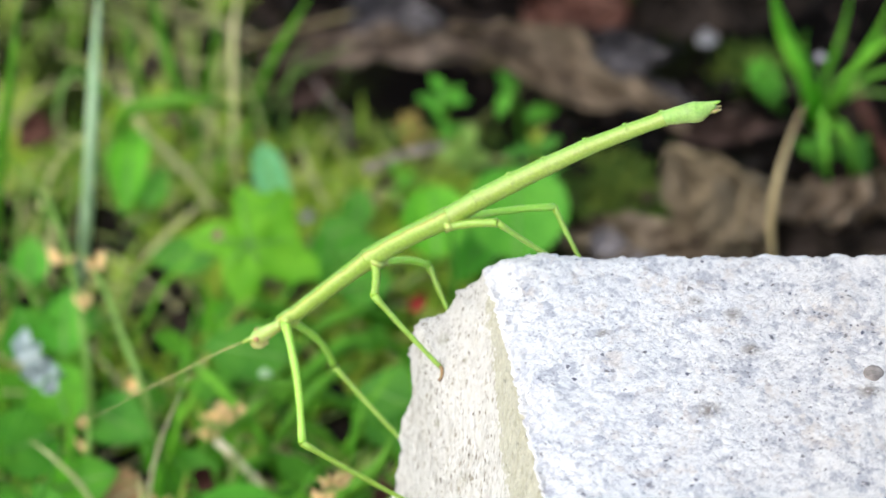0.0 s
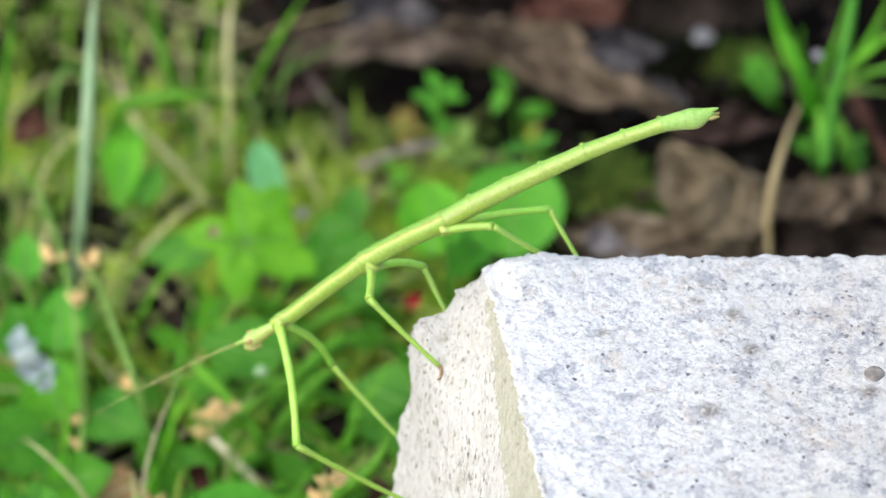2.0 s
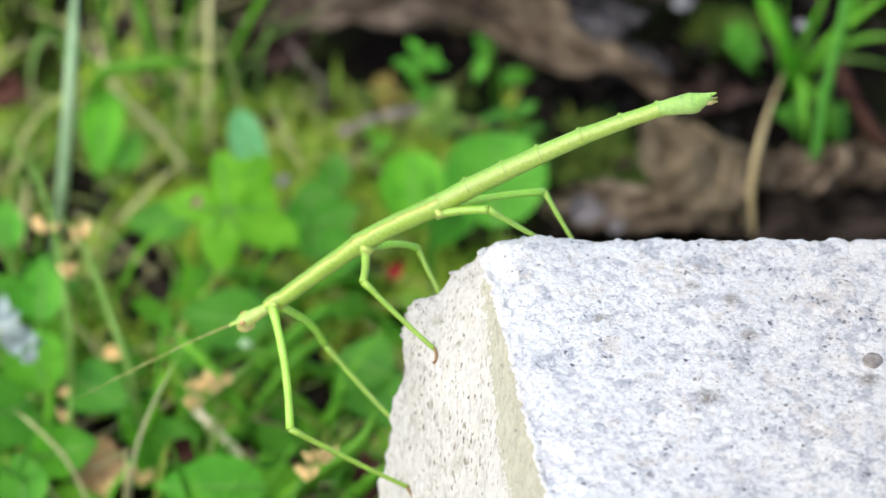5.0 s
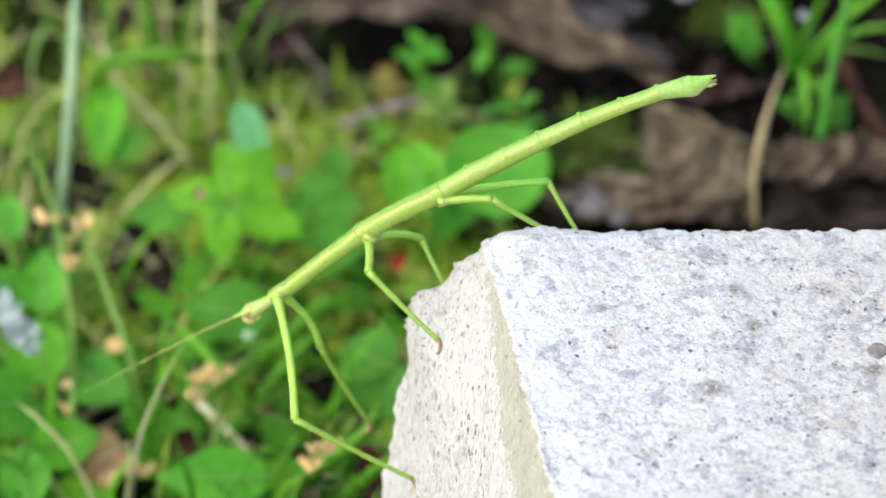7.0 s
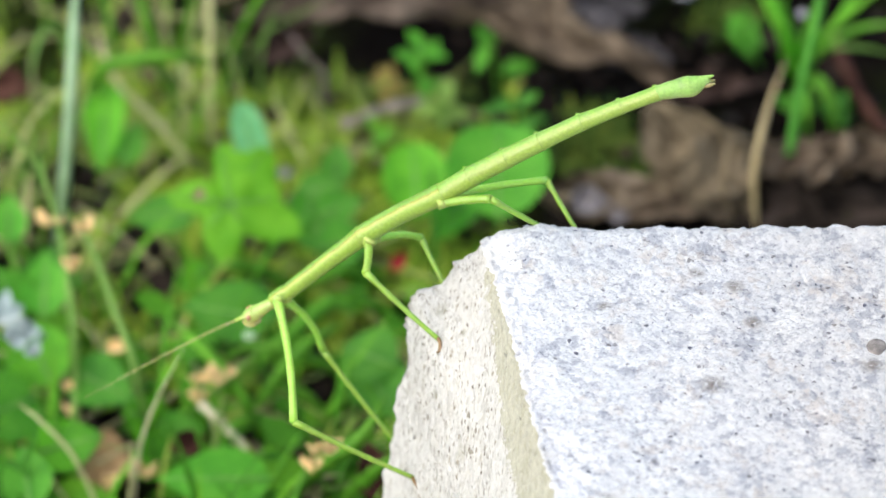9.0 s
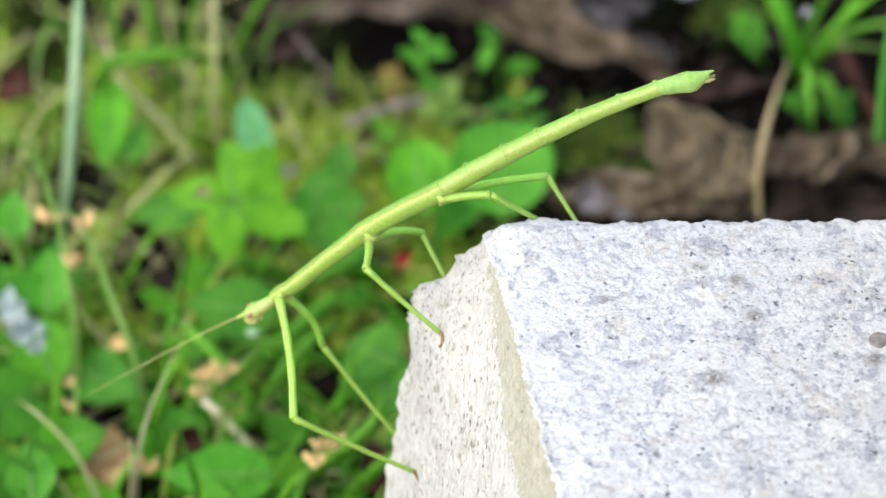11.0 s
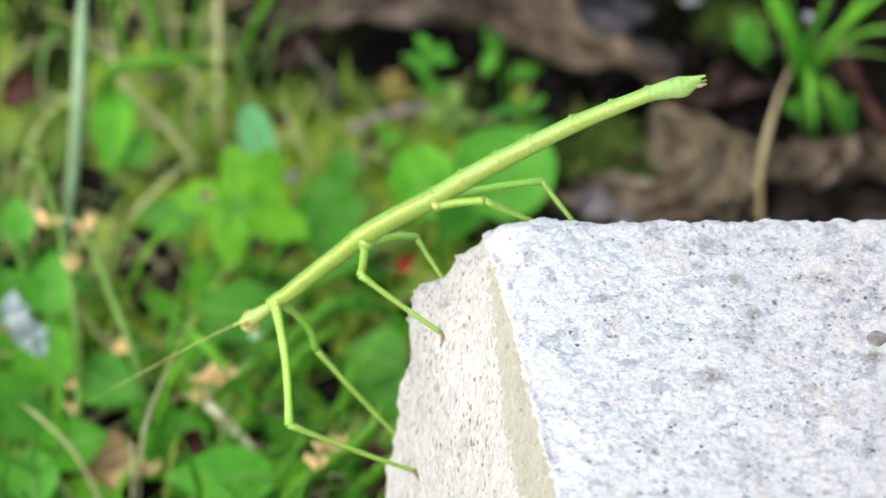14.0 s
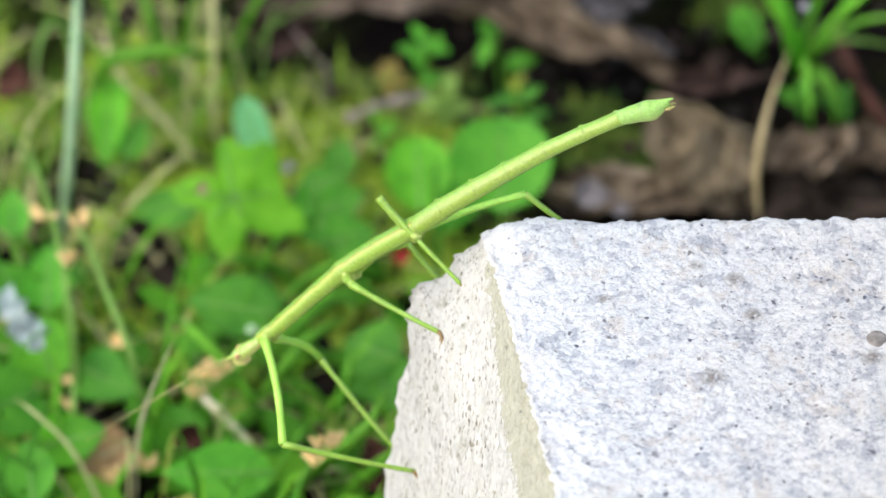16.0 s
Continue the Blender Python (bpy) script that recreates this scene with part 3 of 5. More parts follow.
def body_tube(parent, name, mat, stations, label="", keel=0.0):
    """One rigid piece of the body; stations are (along, up, radius)."""
    bm = bmesh.new()
    line = smooth_line([(a, 0, b) for (a, b), r in stations], 5)
    rr = smooth_line([(r, 0, 0) for _, r in stations], 5)
    tube(bm, line, [v.x for v in rr], 14, squash=0.92)
    return part(name, bm, mat, parent, label)


def limb(parent, name, length, r0, r1, mat, bow=0.0, knee=0.0):
    """A leg piece along its own +x from 0 to length, with slightly swollen ends."""
    bm = bmesh.new()
    pts, rad = [], []
    for i in range(13):
        s = i / 12
        pts.append((s * length, 0, bow * length * math.sin(math.pi * s)))
        r = r0 + (r1 - r0) * s
        r *= 1 + 0.28 * math.exp(-((s - 0.02) / 0.05) ** 2) + knee * math.exp(-((s - 0.98) / 0.05) ** 2) + 0.05 * math.sin(s * 23)
        rad.append(r)
    tube(bm, pts, rad, 8)
    return part(name, bm, mat, parent)


def build_insect():
    ins = thing("stick_insect", ORIGIN, "slender green stick insect with a pale side stripe on granite", "insect")
    px = 0.0000755
    head = body_tube(ins, "head", M_HEAD, [((-0.02090, -0.01715), 8.5 * px), ((-0.02229, -0.01806), 9.5 * px), ((-0.02384, -0.01918), 12 * px), ((-0.02501, -0.02006), 14 * px), ((-0.02586, -0.02068), 13.5 * px), ((-0.02642, -0.02100), 9 * px), ((-0.02668, -0.02112), 2 * px)])
    for dy in (-1, 1):
        bm = bmesh.new()
        tube(bm, [(-0.02540, dy * 0.0004, -0.01935), (-0.02550, dy * 0.00045, -0.01915), (-0.02553, dy * 0.0005, -0.01902)], [3.6 * px, 2.4 * px, 1.0 * px], 7)
        part("horn", bm, M_HEAD, head, "tiny green horn on the head")
    for dy in (-1, 1):
        bm = bmesh.new()
        ball(bm, ((-0.02585, -0.02012)[0], dy * 0.00095, (-0.02585, -0.02012)[1]), 0.00042, (1, 0.8, 1), 12)
        part("eye", bm, M_EYE, head, "small pinkish eye")
    bm = bmesh.new()
    ball(bm, (-0.02560, 0, -0.02145), 0.0010, (1.15, 0.9, 0.8), 12)
    ball(bm, (-0.02500, 0, -0.02135), 0.0007, (1.3, 0.9, 0.7), 10)
    part("jaw", bm, M_JAW, head, "pale orange mouthparts")
    body_tube(ins, "prothorax", M_BODY, [((-0.02267, -0.01786), 11 * px), ((-0.02176, -0.01725), 14 * px), ((-0.02084, -0.01656), 14.5 * px), ((-0.02018, -0.01614), 13 * px)])
    body_tube(ins, "mesothorax", M_BODY, [((-0.02059, -0.01660), 12 * px), ((-0.02008, -0.01609), 15 * px), ((-0.01565, -0.01186), 16.2 * px), ((-0.01182, -0.00839), 17.5 * px), ((-0.01060, -0.00733), 19 * px), ((-0.01006, -0.00695), 18 * px)])
    body_tube(ins, "metathorax", M_BODY, [((-0.01052, -0.00720), 17 * px), ((-0.01030, -0.00700), 20.5 * px), ((-0.00960, -0.00643), 19.5 * px), ((-0.00570, -0.00366), 19 * px), ((-0.00193, -0.00139), 19.5 * px), ((0.00003, -0.00024), 20.5 * px), ((0.00078, 0.00033), 20 * px)])
    joints = [((0.00024, -0.00012), 19), ((0.00432, 0.00285), 19.2), ((0.00910, 0.00589), 18.4), ((0.01362, 0.00861), 17.2), ((0.01907, 0.01176), 15.8), ((0.02427, 0.01428), 14.2), ((0.02903, 0.01642), 13.8)]
    for (a, ra), (b, rb) in zip(joints, joints[1:]):
        a, b = Vector(a), Vector(b)
        st = [(tuple(a.lerp(b, f)), (ra + (rb - ra) * f + d) * px) for f, d in ((-0.03, -0.6), (0.04, 0.0), (0.12, -0.1), (0.5, -0.3), (0.9, 0.2), (1.0, 0.8), (1.04, -0.2))]
        seg = body_tube(ins, "abdomen_segment", M_ABDO, st)
        bm = bmesh.new()
        up = Vector((-(b - a).y, (b - a).x)).normalized()
        k = b + up * (rb * 0.66) * px
        ball(bm, (k.x - 0.0001, rb * 0.70 * px, k.y), 3.0 * px, (1.8, 1.0, 1.0), 10)
        part("ridge", bm, M_ABDO, seg)
    # the tail end: three ringed pieces that deepen to a keel, then a notched tip
    out, up = Vector((0.95, 0.312)), Vector((-0.312, 0.95))
    root = Vector((0.02893, 0.01642))

    def tail_piece(name, rows, mat, label=""):
        st = []
        for s, hi, lo in rows:
            c = root + out * (s * px) + up * ((hi + lo) * 0.5 * px)
            st.append((tuple(c), (hi - lo) * 0.5 * px))
        return body_tube(ins, name, mat, st, label)

    tail_piece("tail_segment", [(-2, 10, -11), (0, 14, -14.2), (4, 13.6, -14), (14, 14.2, -15.6), (26, 15.2, -17.8), (28, 14, -17)], M_TAIL)
    tail_piece("tail_segment", [(25, 13.5, -16.5), (27, 14.9, -17.6), (36, 15, -19), (46, 15.9, -21.3), (48, 15.4, -20.5)], M_TAIL)
    tail_piece("tail_segment", [(45, 15, -20), (47, 16, -21.4), (56, 15.5, -23.6), (63, 14.5, -23.2), (70, 13, -19.5), (80, 10.5, -14), (90, 8, -8.5), (95, 6, -6)], M_TAIL, "green tail end with a pale keel")
    tail_piece("tail_lobe", [(76, 11.5, 0), (90, 9, 0), (99, 7.6, 1.6), (105, 6, 3.4)], M_TAIL, "pointed green tail lobe")
    bm = bmesh.new()
    k = root + out * (1 * px) - up * (13 * px)
    tube(bm, [(k.x - 0.0003, 0, k.y + 0.0002), (k.x, 0, k.y - 0.0001), (k.x + 0.0001, 0, k.y - 0.00042)], [4 * px, 3.2 * px, 0.8 * px], 7)
    part("spine", bm, M_TAIL, ins, "small pale spine under the tail")
    for dy in (-1, 1):
        bm = bmesh.new()
        a, b = root + out * (80 * px) - up * (7 * px), root + out * (103 * px) - up * ((9 + dy) * px)
        tube(bm, [(a.x, dy * 0.0003, a.y), ((a.x + b.x) / 2, dy * 0.00045, (a.y + b.y) / 2 - 0.0001), (b.x, dy * 0.0005, b.y)], [4.5 * px, 4 * px, 1.5 * px], 7)
        part("cercus", bm, M_FEELER, ins, "tiny straw-brown tail tip")
    for dy, tips in ((-1, ((-0.03400, -0.02475), (-0.04870, -0.03430))), (1, ((-0.03220, -0.02365), (-0.04420, -0.03140)))):
        bm = bmesh.new()
        side = -0.0003 + dy * 0.00018
        root2 = (-0.02640, -0.02030)
        tube(bm, [(root2[0] + 0.0006, side, root2[1] + 0.0002), (root2[0], side, root2[1]), (root2[0] - 0.0013, side, root2[1] - 0.0008)], [2.8 * px, 2.6 * px, 1.5 * px], 7)
        scape = part("antenna", bm, M_HEAD, ins, "hair-thin straw-brown feeler")
        bm = bmesh.new()
        pts = smooth_line([(root2[0] - 0.0010, side, root2[1] - 0.0006), (tips[0][0], side, tips[0][1]), (tips[1][0], side, tips[1][1])], 10)
        tube(bm, pts, [(0.75 - 0.3 * i / (len(pts) - 1)) * px for i in range(len(pts))], 6)
        part("flagellum", bm, M_FEELER, scape)
    return ins


insect = build_insect()

# hip on the body, knee and foot at rest, in world metres; the foot stays on the stone
LEGS = {
    "front_near": ((-0.0285, 0.0030, 0.0869), (-0.0266, -0.0120, 0.0781), (-0.0098, -0.0101, 0.0657), 7.8, 5.2),
    "front_far": ((-0.0274, 0.0050, 0.0853), (-0.0230, 0.0090, 0.0737), (-0.0122, 0.0045, 0.0592), 7.4, 5.0),
    "mid_near": ((-0.0161, 0.0028, 0.0969), (-0.0167, -0.0030, 0.0965), (-0.0066, -0.0075, 0.0878), 8.2, 5.6),
    "mid_far": ((-0.0154, 0.0052, 0.0954), (-0.0092, 0.0100, 0.0925), (-0.0043, 0.0035, 0.0847), 7.0, 5.0),
    "hind_near": ((-0.0063, 0.0030, 0.1032), (0.0001, 0.0010, 0.1057), (0.0129, 0.0035, 0.0945), 8.5, 5.0),
    "hind_far": ((-0.0056, 0.0050, 0.1028), (0.0078, 0.0110, 0.1014), (0.0133, 0.0040, 0.0945), 7.0, 5.0),
}
PX = 0.0000755
limbs = {}
for key, (hip, kn, foot, r0, r1) in LEGS.items():
    a, b = (Vector(kn) - Vector(hip)).length, (Vector(foot) - Vector(kn)).length - 0.0008
    # these four femora take the brightened, lit-looking green
    fem = limb(insect, "femur", a, r0 * PX, r0 * 0.85 * PX, M_LEG_LIT if key in ("mid_far", "hind_far", "front_near", "front_far") else M_LEG, {"mid_far": 0.09, "front_far": 0.07}.get(key, 0.03), 0.25)
    tib = limb(insect, "tibia", b, r1 * 1.1 * PX, r1 * 0.75 * PX, M_LEG, -0.01, 0.1)
    bm = bmesh.new()
    near = 0.0026 if key == "front_near" else 0.0
    tube(bm, [(b * 0.96, 0, 0), (b, -0.0002 - near * 0.5, 0.0001), (b + 0.0004, -0.0005 - near, 0.0), (b + 0.0008, -0.0008 - near, -0.0003), (b + 0.0010, -0.0010 - near, -0.0007), (b + 0.0009, -0.0011 - near, -0.0011)], [3.2 * PX, 3.4 * PX, 3.2 * PX, 3.8 * PX, 3.6 * PX, 2.0 * PX], 8)
    part("foot", bm, M_FOOT, tib, "brown clawed foot")
    bm = bmesh.new()
    at = Vector(hip) - ORIGIN
    swell = 1.2 if key.startswith("front") else 1.75
    tube(bm, [at + Vector((0.0004, 0, 0.0007)), at + Vector((0.0002, 0, 0.0003)), at, at + (Vector(kn) - Vector(hip)).normalized() * 0.0007], [r0 * swell * 0.7 * PX, r0 * swell * PX, r0 * swell * 0.86 * PX, r0 * 0.95 * PX], 10, (0, 1, 0))
    part("coxa", bm, M_COXA, insect, "yellowish swollen leg base")
    limbs[key] = (fem, tib, a, b)


# ---- plants and litter ----
VIEW = Vector((0, -0.788, 0.616))


def bare(p):
    """A place with its height dropped to the ground."""
    return Vector((p[0], p[1], hump(p[0], p[1]) - 0.001))


def grass(blades, label, name="grass_tuft", mat=M_GRASS, category="grass"):
    """A tuft; each blade is (width, points...) from root to tip, or (material, width, points...)."""
    first = blades[0]
    root = Vector(first[2] if not isinstance(first[0], (int, float)) else first[1])
    t = thing(name, (root.x, root.y, 0), label, category)
    for b in blades:
        m = mat
        if not isinstance(b[0], (int, float)):
            m, b = b[0], b[1:]
        bm = bmesh.new()
        ribbon(bm, [Vector(p) - t.location for p in b[1:]], b[0])
        part("blade", bm, m, t)
    return t


def leafy(leaves, label, name="broadleaf_weed", category="weed", root=None):
    """A small herb; each leaf is (material, kind, width, base, tip, normal)."""
    c = sum((Vector(l[3]) for l in leaves), Vector()) / len(leaves)
    root = Vector(root) if root else Vector((c.x, c.y + 0.004, 0))
    root.z = hump(root.x, root.y) - 0.001
    t = thing(name, root, label, category)
    for m, kind, w, base, tip, nor in leaves:
        bm = bmesh.new()
        leaf_blade(bm, Vector(base) - root, Vector(tip) - root, w, kind, nor, 0.22, 0.12)
        lf = part("leaf", bm, m, t)
        bm = bmesh.new()
        b, e, up = Vector(base) - root, Vector(tip) - root, Vector(nor).normalized()
        vein = [b.lerp(e, f) - up * (0.12 * (e - b).length * (f - 0.3) ** 2 - 0.00012) for f in (0, 0.2, 0.4, 0.6, 0.8, 0.95)]
        tube(bm, vein, [0.00028, 0.00026, 0.00022, 0.00018, 0.00013, 0.00006], 6)
        part("midrib", bm, M_RIB, lf)
        bm = bmesh.new()
        mid = b * 0.5 + Vector((0, 0.003, 0.004))
        line = smooth_line([(0, 0, 0), mid, b], 5)
        tube(bm, line, [0.00035] * len(line), 6)
        part("stalk", bm, M_GRASS, t)
    return t


def sprig(root, top, n, size, label, mat=M_LEAF, seed=1):
    rnd = random.Random(seed)
    root, top = Vector(root), Vector(top)
    t = thing("leafy_sprig", root, label, "weed")
    line = smooth_line([(0, 0, 0), (top - root) * 0.5 + Vector((rnd.uniform(-1, 1) * 0.002, 0, 0.002)), top - root], 6)
    bm = bmesh.new()
    tube(bm, line, [0.0004] * len(line), 6)
    part("stem", bm, M_GRASS, t)
    for i in range(n):
        f = 0.35 + 0.65 * i / max(1, n - 1)
        p = line[min(len(line) - 1, int(f * (len(line) - 1)))]
        ang = i * 2.4 + rnd.uniform(-0.4, 0.4)
        d = Vector((math.cos(ang), 0.55 * math.sin(ang), 0.55 * math.sin(ang) + 0.15)).normalized()
        bm = bmesh.new()
        sz = size * rnd.uniform(0.75, 1.2)
        leaf_blade(bm, p + d * sz * 0.15, p + d * sz * 1.3, sz * rnd.uniform(0.5, 0.75), "oval", (rnd.uniform(-0.6, 0.6), rnd.uniform(-0.9, -0.1), 0.75), 0.25, 0.2, 8, 6)
        part("leaf", bm, mat, t)
    return t


def dead_leaf(base, tip, width, label, mat=M_DEAD, kind="oval", normal=(0, -0.5, 0.87), curl=1.2, crumple=0.003, seed=0.0, ripple=0.0):
    base, tip = Vector(base), Vector(tip)
    bm = bmesh.new()
    leaf_blade(bm, Vector(), tip - base, width, kind, normal, 0.1, 0.05, 60 if ripple else 36, 16, crumple, seed, curl, 0.0004, ripple)
    t = part("dead_leaf", bm, mat)
    t.location = base
    tagged(t, label, "dead leaf", "leaf litter")
    bm = bmesh.new()
    n = Vector(normal)
    line = smooth_line([(0, 0, 0), (tip - base) * 0.5 - n * 0.0006, (tip - base) * 0.97], 8)
    tube(bm, [p - n * 0.0003 for p in line], [0.0006 * (1 - 0.7 * i / len(line)) for i in range(len(line))], 6)
    part("midrib", bm, mat, t)
    return t


def stem_thing(name, pts, r0, r1, mat, label, category):
    pts = [Vector(p) for p in pts]
    bm = bmesh.new()
    line = smooth_line([p - pts[0] for p in pts], 8)
    tube(bm, line, [(r0 + (r1 - r0) * i / (len(line) - 1)) * (1 + 0.12 * math.sin(i * 1.9)) for i in range(len(line))], 7)
    ob = part(name, bm, mat)
    ob.location = pts[0]
    return tagged(ob, label, category)


def husk_mesh():
    bm = bmesh.new()
    ball(bm, (0, 0, 0), 1.0, (0.42, 0.42, 1.3), 8)
    for v in bm.verts:
        v.co.x *= 1 - 0.45 * max(0, v.co.z)
        v.co.y *= 1 - 0.45 * max(0, v.co.z)
    me = bpy.data.meshes.new("husk")
    bm.to_mesh(me)
    bm.free()
    me.materials.append(M_SEED)
    me.shade_smooth()
    return me


HUSK = husk_mesh()


def seed_head(parent, at, size, seed, count=7):
    """A little cluster of husked seeds fanning out, each a part."""
    rnd = random.Random(seed)
    for i in range(count):
        a = rnd.uniform(-1.1, 1.1)
        d = Vector((math.sin(a), rnd.uniform(-0.3, 0.3), math.cos(a) * rnd.uniform(0.2, 1.2) - 0.3))
        h = new("seed", HUSK)
        h.parent = parent
        h.location = Vector(at) + d * size * 0.6
        h.rotation_euler = (rnd.uniform(-0.5, 0.5), a * 0.8, 0)
        h.scale = (size * rnd.uniform(0.28, 0.45),) * 3


UP = (0, -0.62, 0.78)

# dead leaves and litter behind the stone
dead_leaf((-0.0403, 0.1712, 0.0140), (0.0047, 0.1665, 0.0200), 0.010, "dark brown curled dead leaf on damp soil", M_DEAD_MID, "oval", (0, -0.55, 0.83), 1.5, 0.004, 1.3)
dead_leaf((-0.0086, 0.1756, 0.0160), (0.0393, 0.1500, 0.0120), 0.0125, "long grey-brown curled dead leaf", M_DEAD_TAN, "oval", (0.15, -0.6, 0.78), 1.3, 0.006, 4.7)
dead_leaf((0.0268, 0.1362, 0.0200), (0.0448, 0.1278, 0.0020), 0.0160, "tan dead leaf standing on edge", M_DEAD_FAWN, "oval", (-0.2, -0.75, 0.6), 0.9, 0.0026, 7.7)
dead_leaf((0.0401, 0.1329, 0.0100), (0.0829, 0.1345, 0.0120), 0.012, "brown rippled dead leaf lying behind the stone", M_DEAD_TAN, "oval", (0, -0.6, 0.8), 1.6, 0.003, 2.9, 0.0034)
dead_leaf((0.0099, 0.1287, 0.0080), (0.0408, 0.1269, 0.0060), 0.010, "brown dead leaf pressed to the soil", M_DEAD_TAN, "oval", (0, -0.6, 0.8), 0.9, 0.004, 22.9)
dead_leaf((0.0347, 0.1317, 0.0040), (0.0820, 0.1287, 0.0040), 0.014, "dark brown dead leaf pressed to the soil", M_DEAD_DARK, "oval", (0, -0.4, 0.9), 0.7, 0.004, 11.9)
dead_leaf((0.0031, 0.1887, 0.0120), (0.0217, 0.1870, 0.0120), 0.016, "russet dead leaf on the litter", M_DEAD_RED, "round", (0, -0.6, 0.8), 0.8, 0.003, 5.1)
dead_leaf((0.0086, 0.1751, 0.0100), (0.0283, 0.1720, 0.0140), 0.011, "grey weathered dead leaf scrap", M_DEAD_GREY, "oval", (0.1, -0.7, 0.7), 0.6, 0.003, 9.4)
dead_leaf((-0.0275, 0.1899, 0.0100), (-0.0084, 0.1866, 0.0100), 0.010, "grey weathered dead leaf scrap", M_DEAD_GREY, "oval", (-0.1, -0.6, 0.8), 0.6, 0.003, 3.2)
dead_leaf((0.0188, 0.1635, 0.0120), (0.0317, 0.1595, 0.0120), 0.008, "grey weathered dead leaf scrap", M_DEAD_GREY, "oval", (0.1, -0.6, 0.8), 0.7, 0.002, 6.6)
dead_leaf((0.0291, 0.1396, 0.0200), (0.0450, 0.1396, 0.0220), 0.0065, "dark umber dead leaf tip", M_DEAD_UMBER, "oval", (0.0, -0.6, 0.8), 1.1, 0.002, 8.3)
dead_leaf((-0.0384, 0.1655, 0.0100), (-0.0271, 0.1675, 0.0120), 0.009, "dark umber dead leaf", M_DEAD_UMBER, "oval", (0.0, -0.6, 0.8), 1.0, 0.002, 12.3)
dead_leaf((0.0203, 0.1899, 0.0100), (0.0531, 0.1949, 0.0100), 0.016, "dark brown dead leaf on damp soil", M_DEAD_DARK, "oval", (0.0, -0.6, 0.8), 0.8, 0.004, 14.1)
dead_leaf((-0.0580, 0.0580, 0.0050), (-0.0579, 0.0721, 0.0070), 0.0082, "tan brown dead leaf among the weeds", M_DEAD_OCHRE, "oval", (0.0, -0.6, 0.8), 0.3, 0.0007, 15.7)
dead_leaf((-0.0474, 0.0604, 0.0120), (-0.0416, 0.0625, 0.0130), 0.0040, "dark russet dead leaf among the weeds", M_DEAD_RED, "oval", (0.0, -0.6, 0.8), 0.5, 0.001, 25.2)
stem_thing("twig", [(-0.0431, 0.0666, 0.0160), (-0.0390, 0.0638, 0.0130), (-0.0351, 0.0610, 0.0100)], 0.0007, 0.0006, M_STRAW_PALE, "pale tan broken straw among the weeds", "twig")
dead_leaf((-0.0182, 0.0461, 0.0160), (-0.0115, 0.0530, 0.0160), 0.010, "russet dead leaf among the weeds", M_DEAD_RED, "oval", (0.0, -0.6, 0.8), 0.5, 0.002, 17.2)
dead_leaf((-0.0800, 0.1560, 0.0100), (-0.0741, 0.1532, 0.0120), 0.007, "russet dead leaf among the grass", M_DEAD_RED, "oval", (0.0, -0.6, 0.8), 0.5, 0.002, 19.2)
stem_thing("twig", [(-0.0227, 0.1501, 0.0060), (-0.0167, 0.1515, 0.0080), (-0.0088, 0.1543, 0.0080)], 0.0010, 0.0008, M_TWIG, "short pinkish-grey twig on the moss", "twig")
stem_thing("twig", [(-0.0343, 0.1739, 0.0120), (-0.0288, 0.1605, 0.0130), (-0.0258, 0.1567, 0.0120), (-0.0260, 0.1555, 0.0080)], 0.00018, 0.00036, M_TWIG, "dry bent twig with a broken knob", "twig")
stem_thing("twig", [(0.0580, 0.1647, 0.0140), (0.0619, 0.1501, 0.0120), (0.0665, 0.1405, 0.0100)], 0.0012, 0.0010, M_DEAD_RED, "dark reddish twig leaning in the litter", "twig")

# white scraps and a red petal
def scrap(at, size, mat, label, seed, turn=0.0):
    """A small crumpled petal or husk."""
    bm = bmesh.new()
    d = Vector((math.cos(turn), 0.62 * math.sin(turn), 0.78 * math.sin(turn))) * size
    leaf_blade(bm, -d, d, size * 1.5, "oval", (0.1, -0.6, 0.8), 0.5, 0.2, 10, 8, size * 0.5, seed * 1.7, 0.6, 0.0003)
    ob = part("petal", bm, mat)
    ob.location = at
    return tagged(ob, label, "petal", "fallen petals")


dead_leaf((0.0137, 0.1651, 0.0180), (0.0271, 0.1637, 0.0200), 0.0055, "dark grey weathered dead leaf with a pale edge", M_DEAD_GREY, "oval", (0.05, -0.65, 0.75), 0.9, 0.003, 31.4)
dead_leaf((0.0319, 0.1246, 0.0120), (0.0469, 0.1354, 0.0140), 0.0120, "brown dead leaf beside the tan one", M_DEAD_FAWN, "oval", (-0.1, -0.7, 0.7), 0.7, 0.002, 33.1)
scrap((0.0345, 0.1791, 0.0120), 0.0019, M_PETAL, "white fallen petal on dark soil", 1)
scrap((0.0174, 0.1213, 0.0120), 0.0034, M_PETAL_DULL, "pale fallen petal behind the stone", 2)
scrap((0.0220, 0.1202, 0.0100), 0.0018, M_PETAL_DULL, "pale fallen petal behind the stone", 3)
scrap((-0.0316, 0.1348, 0.0080), 0.0014, M_PETAL, "pale fallen petal in the weeds", 4)
scrap((-0.0698, 0.0734, 0.0240), 0.0033, M_FLOWER, "bluish white withered flower in the weeds", 5)
scrap((-0.0688, 0.0707, 0.0240), 0.0020, M_FLOWER, "bluish white withered flower in the weeds", 26, 2.2)
scrap((-0.0722, 0.0785, 0.0240), 0.0024, M_FLOWER, "bluish white withered flower in the weeds", 6, 0.6)
scrap((-0.0732, 0.0811, 0.0240), 0.0022, M_FLOWER, "bluish white withered flower in the weeds", 16, 1.3)
